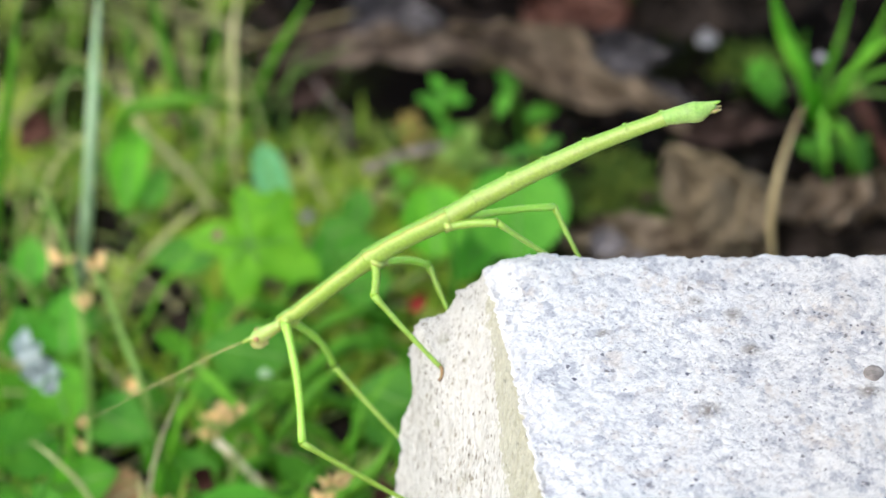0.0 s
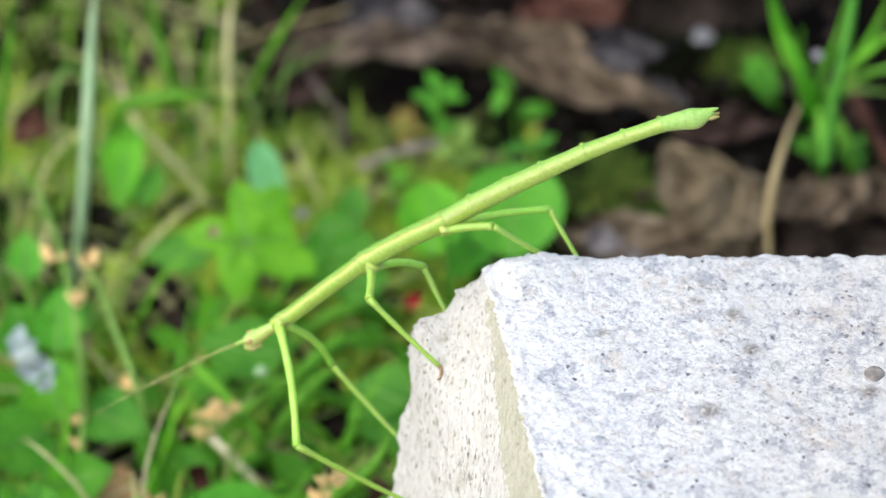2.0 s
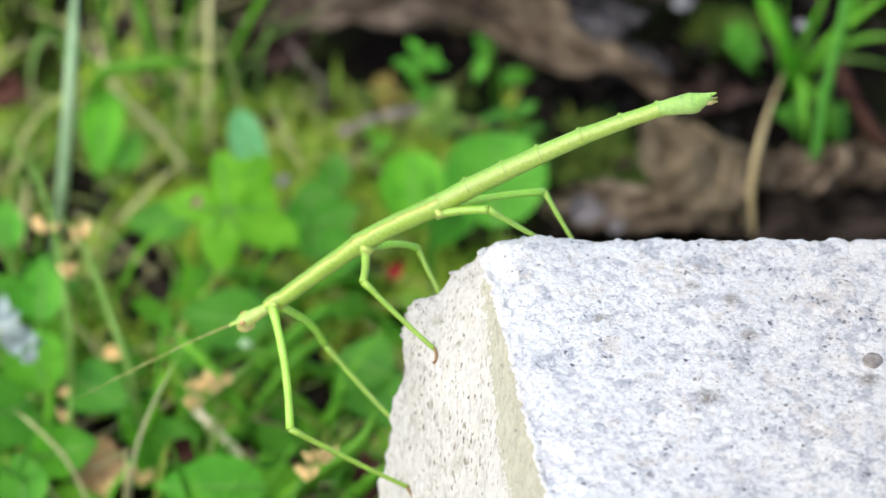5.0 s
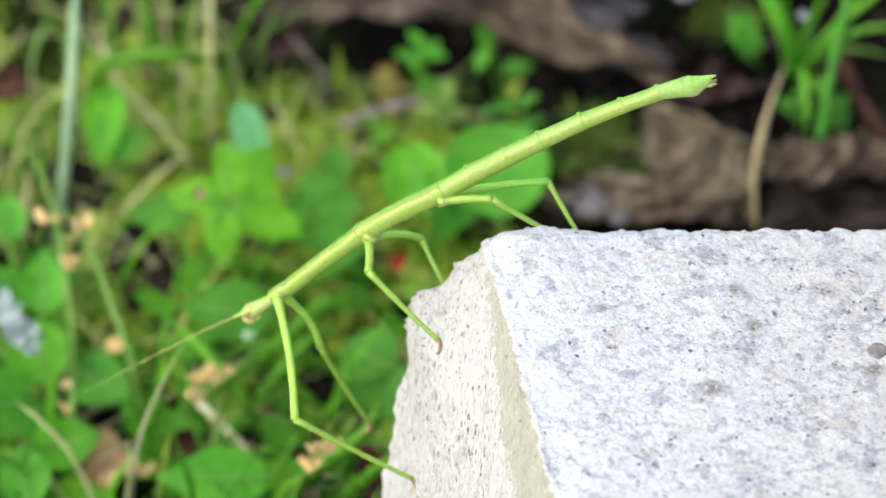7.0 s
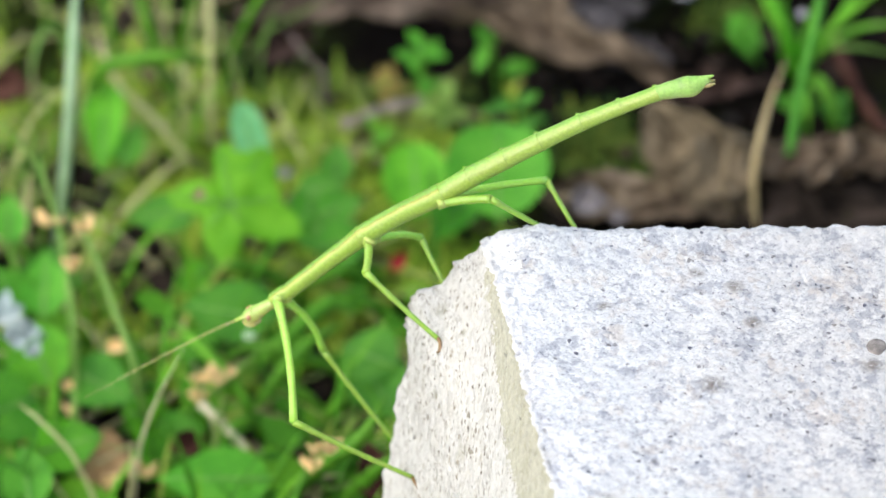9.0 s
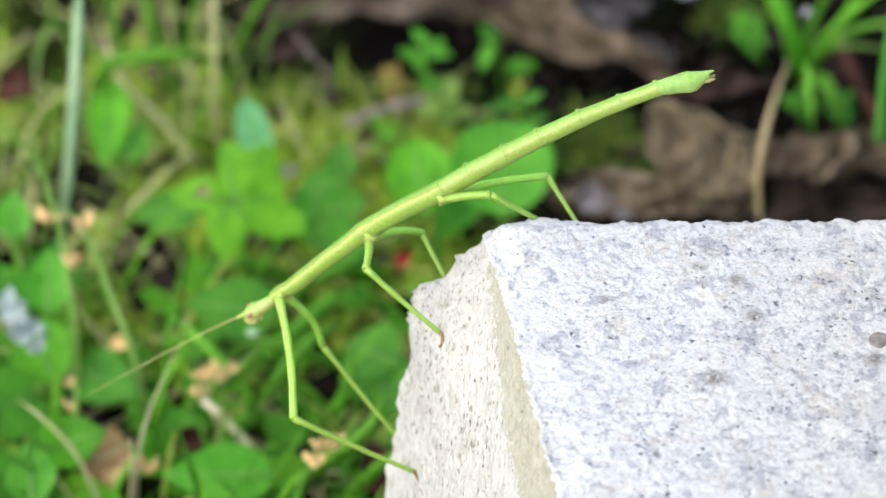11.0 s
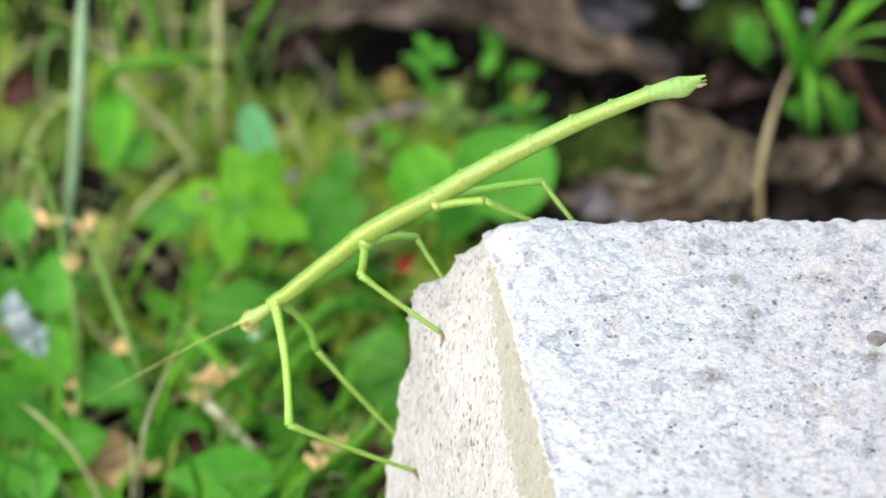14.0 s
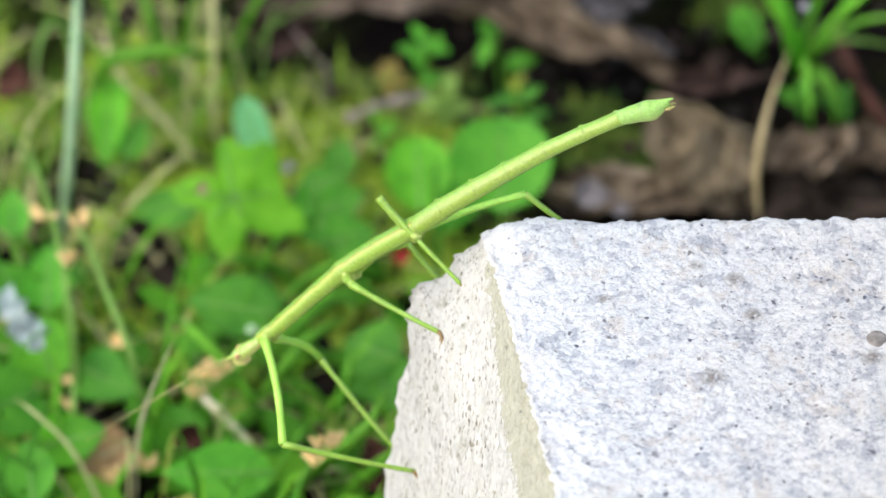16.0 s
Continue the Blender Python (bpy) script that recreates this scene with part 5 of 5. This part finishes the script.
# moss, undergrowth and crumbs: too small to count
def scatter(name, label, category, mat, count, seed, place, make):
    rnd = random.Random(seed)
    verts, faces = [], []
    for _ in range(count):
        p = place(rnd)
        if p is None:
            continue
        make(rnd, p, verts, faces)
    me = bpy.data.meshes.new(name)
    me.from_pydata(verts, [], faces)
    me.materials.append(mat)
    me.shade_smooth()
    tagged(new(name, me), label, category, kind="stuff")


def frond(rnd, p, verts, faces, lo, hi, w, splay=0.9):
    h, a = rnd.uniform(lo, hi), rnd.uniform(0, 6.283)
    d = Vector((math.cos(a), math.sin(a), 0)) * rnd.uniform(0.2, splay) * h
    s = Vector((-math.sin(a), math.cos(a), 0)) * w * rnd.uniform(0.6, 1.4)
    i = len(verts)
    q, r = p + d * 0.4 + Vector((0, 0, h * 0.6)), p + d + Vector((0, 0, h))
    verts.extend([p - s * 0.5, p + s * 0.5, q + s, q - s, r])
    faces.extend([(i, i + 1, i + 2, i + 3), (i + 3, i + 2, i + 4)])


def leaflet(rnd, p, verts, faces, lo, hi):
    L, a = rnd.uniform(lo, hi), rnd.uniform(0, 6.283)
    t = Vector((math.cos(a), math.sin(a) * 0.8, rnd.uniform(-0.2, 0.7))).normalized()
    s = t.cross(Vector((rnd.uniform(-0.4, 0.4), -0.4, 0.9))).normalized() * L * rnd.uniform(0.22, 0.42)
    n = s.cross(t).normalized() * L * 0.06
    i = len(verts)
    verts.extend([p, p + t * L * 0.3 + s * 0.85, p + t * L * 0.65 + s * 0.8, p + t * L, p + t * L * 0.65 - s * 0.8, p + t * L * 0.3 - s * 0.85, p + t * L * 0.5 - n])
    faces.extend([(i, i + 1, i + 6), (i + 1, i + 2, i + 6), (i + 2, i + 3, i + 6), (i + 3, i + 4, i + 6), (i + 4, i + 5, i + 6), (i + 5, i, i + 6)])


# ellipses kept clear so the blackened soil stands in for shadow
SHADOW_GAPS = [((-0.0189, 0.1784, 0.0000), 0.0145, 0.009), ((-0.0013, 0.1672, 0.0000), 0.006, 0.010), ((0.0389, 0.1608, 0.0000), 0.006, 0.005), ((0.0554, 0.1392, 0.0000), 0.012, 0.006), ((0.0319, 0.1841, 0.0000), 0.010, 0.006), ((-0.0746, 0.1703, 0.0000), 0.007, 0.010), ((-0.0046, 0.1744, 0.0000), 0.0085, 0.007)]


MOSS_SIDE = (-0.0643, 0.1616, 0.0000)[0]
MOSS_FAR = (-0.0446, 0.1768, 0.0000)[1]


def in_shadow_gap(x, y):
    return any(((x - c[0]) / a) ** 2 + ((y - c[1]) / b) ** 2 < 1 for c, a, b in SHADOW_GAPS)


def in_gap(x, y):
    return any((x - g[0]) ** 2 + ((y - g[1]) * 0.7) ** 2 < r * r for g, r in GAPS)


def moss_place(rnd):
    x, y = rnd.uniform(-0.10, 0.005), rnd.uniform(0.085, 0.24)
    if in_shadow_gap(x, y) or y > 0.167 and x > -0.045 or in_gap(x, y):
        return None
    keep = noise.noise(Vector((x * 34, y * 34, 5))) + ((0.55 if x > MOSS_SIDE else 0.05) if y < MOSS_FAR else -0.22)
    return Vector((x, y, hump(x, y))) if keep > 0.17 else None


def deep_moss_place(rnd):
    c, a, b = rnd.choice((((0.0218, 0.1430, 0.0000), 0.007, 0.006), ((0.0173, 0.1519, 0.0000), 0.005, 0.005), ((0.0414, 0.1825, 0.0000), 0.003, 0.004), ((-0.0197, 0.1640, 0.0000), 0.012, 0.004), ((0.0596, 0.1324, 0.0000), 0.008, 0.002)))
    x, y = c[0] + rnd.gauss(0, 0.6) * a, c[1] + rnd.gauss(0, 0.6) * b
    return Vector((x, y, hump(x, y)))


OCHRE = (-0.0580, 0.0652, 0.0060)


# openings in the weeds where the shade-dark soil shows
GAPS = [((-0.0546, 0.1195, 0.0040), 0.0075), ((-0.0392, 0.0780, 0.0040), 0.0050), ((-0.0585, 0.1184, 0.0040), 0.0040), ((-0.0253, 0.1340, 0.0040), 0.0035), ((-0.0258, 0.0856, 0.0040), 0.0055), ((-0.0350, 0.0706, 0.0040), 0.0045), ((-0.0189, 0.0982, 0.0040), 0.0035), ((-0.0670, 0.0925, 0.0040), 0.0035), ((-0.0136, 0.1046, 0.0040), 0.0045), ((-0.0513, 0.1082, 0.0040), 0.0030), ((-0.0758, 0.1140, 0.0040), 0.0030), ((-0.0658, 0.1409, 0.0040), 0.0050), ((-0.0548, 0.1233, 0.0040), 0.0040), ((-0.0330, 0.1254, 0.0040), 0.0040), ((-0.0609, 0.1355, 0.0040), 0.0035)]


def under_place(rnd):
    x, y = rnd.uniform(-0.125, 0.0), rnd.uniform(0.005, 0.15)
    if noise.noise(Vector((x * 40, y * 40, 9))) < -0.12:
        return None
    if rnd.random() < (y - 0.06) / 0.06:
        return None
    if in_gap(x, y):
        return None
    if abs(x - OCHRE[0]) < 0.0055 and -0.016 < y - OCHRE[1] < 0.009:
        return None
    return Vector((x, y, hump(x, y) + abs(rnd.gauss(0, 0.005))))


def turf_place(rnd):
    x, y = rnd.uniform(-0.11, -0.012), rnd.uniform(0.09, 0.26)
    if in_shadow_gap(x, y) or in_gap(x, y) or y > 0.167 and x > -0.045:
        return None
    return Vector((x, y, hump(x, y)))


def crumb_place(rnd):
    x, y = rnd.uniform(-0.07, 0.11), rnd.uniform(0.06, 0.26)
    return None if in_shadow_gap(x, y) else Vector((x, y, hump(x, y) + rnd.uniform(0, 0.002)))


scatter("moss", "yellow-green moss on the soil", "moss", M_MOSS, 26000, 5, moss_place, lambda r, p, v, f: frond(r, p, v, f, 0.001, 0.0026, 0.0005, 2.2))
scatter("dark_moss", "dull olive-green moss between the dead leaves", "moss", M_MOSS_DEEP, 2600, 21, deep_moss_place, lambda r, p, v, f: frond(r, p, v, f, 0.0012, 0.0034, 0.0005, 1.8))
scatter("undergrowth", "dense low green weeds and clover leaves", "undergrowth", M_UNDER, 1000, 6, under_place, lambda r, p, v, f: leaflet(r, p, v, f, 0.004, 0.012))
scatter("grass_fill", "fine green grass between the weeds", "grass", M_UNDER, 1000, 7, under_place, lambda r, p, v, f: frond(r, p, v, f, 0.008, 0.022, 0.0005))
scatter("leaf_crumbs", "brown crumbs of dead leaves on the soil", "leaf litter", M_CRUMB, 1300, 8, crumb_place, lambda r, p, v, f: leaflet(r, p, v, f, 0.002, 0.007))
scatter("fine_turf", "fine yellow-green turf and dry stalks", "grass", M_TURF, 950, 12, turf_place, lambda r, p, v, f: frond(r, p, v, f, 0.004, 0.011, 0.0005, 1.3))


def straw(rnd, p, verts, faces):
    a, L = rnd.uniform(0, 6.283), rnd.uniform(0.008, 0.026)
    d = Vector((math.cos(a), math.sin(a), rnd.uniform(0.0, 0.35))) * L
    s = Vector((-math.sin(a), math.cos(a), 0)) * rnd.uniform(0.00012, 0.00025)
    u = Vector((0, 0, 0.0003))
    q = p + d * 0.5 + Vector((0, 0, L * rnd.uniform(0.02, 0.10)))
    i = len(verts)
    for c in (p, q, p + d):
        verts.extend([c - s, c + u, c + s])
    faces.extend([(i, i + 1, i + 4, i + 3), (i + 1, i + 2, i + 5, i + 4), (i + 3, i + 4, i + 7, i + 6), (i + 4, i + 5, i + 8, i + 7)])


def straw_place(rnd):
    x, y = rnd.uniform(-0.11, -0.005), rnd.uniform(0.04, 0.24)
    return None if in_shadow_gap(x, y) or in_gap(x, y) or y > 0.167 and x > -0.045 else Vector((x, y, hump(x, y) + rnd.uniform(0.001, 0.006)))


scatter("dry_straws", "thin pale dry straws strewn over the moss", "straw", M_STRAWS, 330, 14, straw_place, straw)



# ---- what moves ----
BODY_ROWS = [
    (0, -0.00593, 0.00400, 0.10442, 0.69, 0.0),
    (0.2, -0.00577, 0.00400, 0.10456, 0.65, 0.0),
    (0.3, -0.00626, 0.00400, 0.10414, 0.77, 0.0),
    (0.4, -0.00713, 0.00400, 0.10339, 0.98, 0.0),
    (0.5, -0.00702, 0.00400, 0.10348, 0.95, 0.0),
    (0.7, -0.00661, 0.00400, 0.10358, 1.23, 0.0),
    (1, -0.00659, 0.00400, 0.10359, 1.25, 0.0),
    (1.5, -0.00646, 0.00400, 0.10367, 1.21, 0.0),
    (2, -0.00645, 0.00400, 0.10360, 1.21, 0.0),
    (2.5, -0.00637, 0.00400, 0.10360, 1.42, 0.0),
    (3, -0.00636, 0.00400, 0.10354, 1.29, 0.0),
    (3.5, -0.00645, 0.00400, 0.10354, 1.24, 0.0),
    (4, -0.00647, 0.00400, 0.10355, 1.04, 0.0),
    (6.5, -0.00644, 0.00400, 0.10334, 1.47, 0.0),
    (6.7, -0.00652, 0.00400, 0.10359, 0.96, 0.0),
    (7, -0.00670, 0.00400, 0.10401, -0.00, 0.0),
    (7.5, -0.00657, 0.00400, 0.10382, -0.14, 0.0),
    (8, -0.00665, 0.00400, 0.10362, -0.04, 0.0),
    (8.5, -0.00667, 0.00400, 0.10352, -0.03, 0.0),
    (9, -0.00661, 0.00400, 0.10346, -0.12, 0.0),
    (11.5, -0.00688, 0.00400, 0.10296, -0.35, 0.0),
    (12, -0.00687, 0.00400, 0.10294, -0.09, 0.0),
    (12.5, -0.00696, 0.00400, 0.10287, -0.27, 0.0),
    (13, -0.00685, 0.00400, 0.10292, -0.22, 0.0),
    (13.3, -0.00682, 0.00400, 0.10293, -0.19, 0.0),
    (13.4, -0.00631, 0.00400, 0.10307, 0.27, 0.0),
    (13.5, -0.00625, 0.00400, 0.10309, 0.32, 0.0),
    (13.7, -0.00652, 0.00400, 0.10285, 0.09, 0.0),
    (13.8, -0.00707, 0.00400, 0.10238, -0.36, 0.0),
    (13.9, -0.00754, 0.00400, 0.10196, -0.75, 0.0),
    (14, -0.00761, 0.00400, 0.10190, -0.81, 0.0),
    (14.1, -0.00726, 0.00368, 0.10219, -0.80, -0.7),
    (14.2, -0.00596, 0.00253, 0.10326, -0.75, -3.3),
    (14.3, -0.00491, 0.00159, 0.10413, -0.72, -5.4),
    (14.4, -0.00456, 0.00127, 0.10442, -0.71, -6.1),
    (14.5, -0.00526, 0.00190, 0.10384, -0.73, -4.7),
    (14.7, -0.00596, 0.00253, 0.10326, -0.75, -3.3),
    (15, -0.00572, 0.00207, 0.10357, -1.11, -4.3),
    (15.5, -0.00632, 0.00104, 0.10338, -2.47, -6.8),
    (15.6, -0.00630, 0.00124, 0.10324, -1.39, -6.2),
    (15.7, -0.00627, 0.00149, 0.10253, -1.77, -5.7),
    (15.8, -0.00624, 0.00174, 0.10181, -2.15, -5.1),
    (15.9, -0.00775, 0.00179, 0.10022, -3.00, -5.1),
    (16, -0.01024, 0.00288, 0.09763, -4.82, -2.6),
]


SEDGE_AT = Vector((-0.0634, 0.0794, 0.0000))
SEDGE_LEAN = [(0.0, -1.14), (0.5, -3.6), (1.0, -2.18), (1.5, -1.87), (2.0, -1.78), (2.5, -1.97), (3.0, -2.79), (3.5, -0.95), (4.0, -0.68), (6.5, 1.2), (7.0, 0.03), (7.5, -1.36), (8.0, 0.1), (8.5, -0.0), (9.0, 0.28), (11.5, -0.72), (12.0, -0.56), (12.5, -1.06), (13.0, -1.91), (13.5, -2.49), (14.0, -1.18), (14.5, -1.27), (15.0, -2.04), (15.5, -0.81), (16.0, -1.64)]
LOW_AT = Vector((-0.0370, 0.0740, 0.0000))
LOW_LEAN = [(0.0, -1.98), (0.5, -4.58), (1.0, -2.86), (1.5, -2.51), (2.0, -2.7), (2.5, -2.78), (3.0, -3.79), (3.5, -1.6), (4.0, -0.65), (6.5, 1.65), (7.0, 0.0), (7.5, -1.62), (8.0, 0.25), (8.5, 0.04), (9.0, 0.57), (11.5, -0.59), (12.0, -0.86), (12.5, -1.23), (13.0, -2.33), (13.5, -3.07), (14.0, -1.63), (14.5, -1.49), (15.0, -2.5), (15.5, -0.76), (16.0, -1.92)]
BLADE_Y = 0.1218
BLADE_ROWS = [(0, 0.06916, 0.05329, -6.0), (0.2, 0.06504, 0.05307, 1.6), (0.3, 0.05736, 0.05473, 3.4), (0.4, 0.04663, 0.05958, -0.4), (0.5, 0.04674, 0.06215, 3.1), (0.6, 0.04697, 0.06285, -0.7), (0.7, 0.05397, 0.05567, 0.2), (0.8, 0.06466, 0.0545, 0.2), (0.9, 0.07176, 0.05448, -0.1), (1, 0.06091, 0.05357, -2.4), (1.1, 0.04508, 0.05705, 4.3), (1.2, 0.03621, 0.05602, 9.2), (1.3, 0.04178, 0.0625, 8.2), (1.4, 0.04384, 0.05834, 7.7), (1.5, 0.04408, 0.05232, 4.4), (2, 0.05531, 0.0561, -0.2), (2.5, 0.05218, 0.05667, 1.2), (3, 0.0597, 0.0477, -1.5), (3.5, 0.05268, 0.05547, 1.5), (4, 0.05373, 0.05069, 1.2), (6.5, 0.05908, 0.05465, -0.8), (7, 0.05709, 0.05406, -0.0), (7.5, 0.06541, 0.04765, -3.4), (8, 0.04585, 0.05129, 4.5), (8.5, 0.05092, 0.05066, 2.4), (9, 0.05274, 0.0508, 0.6), (11.5, 0.06525, 0.05419, -3.6), (12, 0.05548, 0.05539, 0.1), (12.5, 0.06257, 0.05475, -2.7), (13, 0.06482, 0.04937, -3.6), (13.5, 0.05646, 0.05476, -0.4), (14, 0.07101, 0.05321, -6.0), (14.5, 0.0627, 0.05328, -2.6), (15, 0.07184, 0.0519, -6.3), (15.5, 0.07144, 0.05211, -6.0), (16, 0.07308, 0.05119, -6.6)]


def body_pose(row):
    t, x, y, z, ry, rz = row
    return pose(x, y, z, 0, ry, rz)


def along(p, q):
    """The pose of a leg piece that runs from p towards q."""
    x = (q - p).normalized()
    y = Vector((0, 1, 0))
    z = x.cross(y).normalized()
    y = z.cross(x)
    return Matrix.Translation(p) @ Matrix((x, y, z)).transposed().to_4x4()


def bend(hip, foot, a, b, hint):
    """The knee of a leg with pieces a and b, on the side of hint."""
    d = foot - hip
    L = min(max(d.length, abs(a - b) * 1.01), (a + b) * 0.999)
    u = d.normalized()
    x = (a * a - b * b + L * L) / (2 * L)
    h = math.sqrt(max(0, a * a - x * x))
    w = hint - hip
    w = (w - u * w.dot(u)).normalized()
    return hip + u * x + w * h


# times at which a foot leaves its hold: seconds, place, side of the knee
STEPS = {
    "hind_near": [(15.6, None, None), (15.7, (0.0028, 0.0082, 0.0952), (-0.0020, -0.0018, 0.1073)), (15.8, (-0.0003, 0.0073, 0.0942), (-0.0077, 0.0019, 0.1078)), (15.9, (-0.0028, -0.0010, 0.0977), (-0.0113, -0.0020, 0.1109)), (16.0, (-0.0054, -0.0015, 0.0936), (-0.0149, -0.0020, 0.1086))],
    "mid_near": [(15.9, LEGS["mid_near"][2], (-0.0167, -0.0037, 0.0955)), (16.0, LEGS["mid_near"][2], (-0.0182, -0.0030, 0.0924))],
    "front_near": [(16.0, LEGS["front_near"][2], (-0.0278, -0.0138, 0.0739))],
    "mid_far": [(16.0, LEGS["mid_far"][2], (-0.0105, 0.0062, 0.0920))],
    "hind_far": [(15.9, LEGS["hind_far"][2], (0.0073, 0.0059, 0.1024)), (16.0, LEGS["hind_far"][2], (0.0050, 0.0059, 0.0999))],
    "front_far": [(6.7, (-0.0173, 0.0135, 0.0559), None), (7.0, (-0.0162, 0.0125, 0.0566), None), (16.0, (-0.0122, 0.0045, 0.0562), (-0.0238, 0.0090, 0.0693))],
}


# an earlier foothold, kept until the time given
EARLIER = {"front_far": (6.6, (-0.0098, 0.0020, 0.0642), (-0.0219, 0.0099, 0.0747))}


def motions():
    walk(insect, [(r[0], body_pose(r)) for r in BODY_ROWS])
    rest = [r for r in BODY_ROWS if r[0] == 7][0]
    rest_inv = body_pose(rest).inverted()
    for key, (fem, tib, a, b) in limbs.items():
        hip0, knee0, foot0 = (Vector(v) for v in LEGS[key][:3])
        frows, trows = [], []
        for r in BODY_ROWS:
            m = body_pose(r)
            hip = m @ (rest_inv @ hip0)
            hint = m @ (rest_inv @ knee0)
            foot = foot0
            if key in EARLIER and r[0] < EARLIER[key][0]:
                foot, hint = Vector(EARLIER[key][1]), Vector(EARLIER[key][2])
            for t, p, k in STEPS.get(key, ()):
                if abs(t - r[0]) < 0.01 and p:
                    foot = Vector(p)
                    hint = Vector(k) if k else hint
            kn = bend(hip, foot, a, b, hint)
            inv = m.inverted()
            frows.append((r[0], inv @ along(hip, kn)))
            trows.append((r[0], inv @ along(kn, foot)))
        walk(fem, frows)
        walk(tib, trows)
    # wind: the sedges lean a little, the long blade swings
    walk(sedge_tall, [(t, Matrix.Translation(SEDGE_AT) @ pose(0, 0, 0, 0, a, 0)) for t, a in SEDGE_LEAN])
    walk(sedge_low, [(t, Matrix.Translation(LOW_AT) @ pose(0, 0, 0, 0, a, 0)) for t, a in LOW_LEAN])
    walk(swinging, [(t, pose(x, BLADE_Y, z, 0, a, 0)) for t, x, z, a in BLADE_ROWS])



motions()
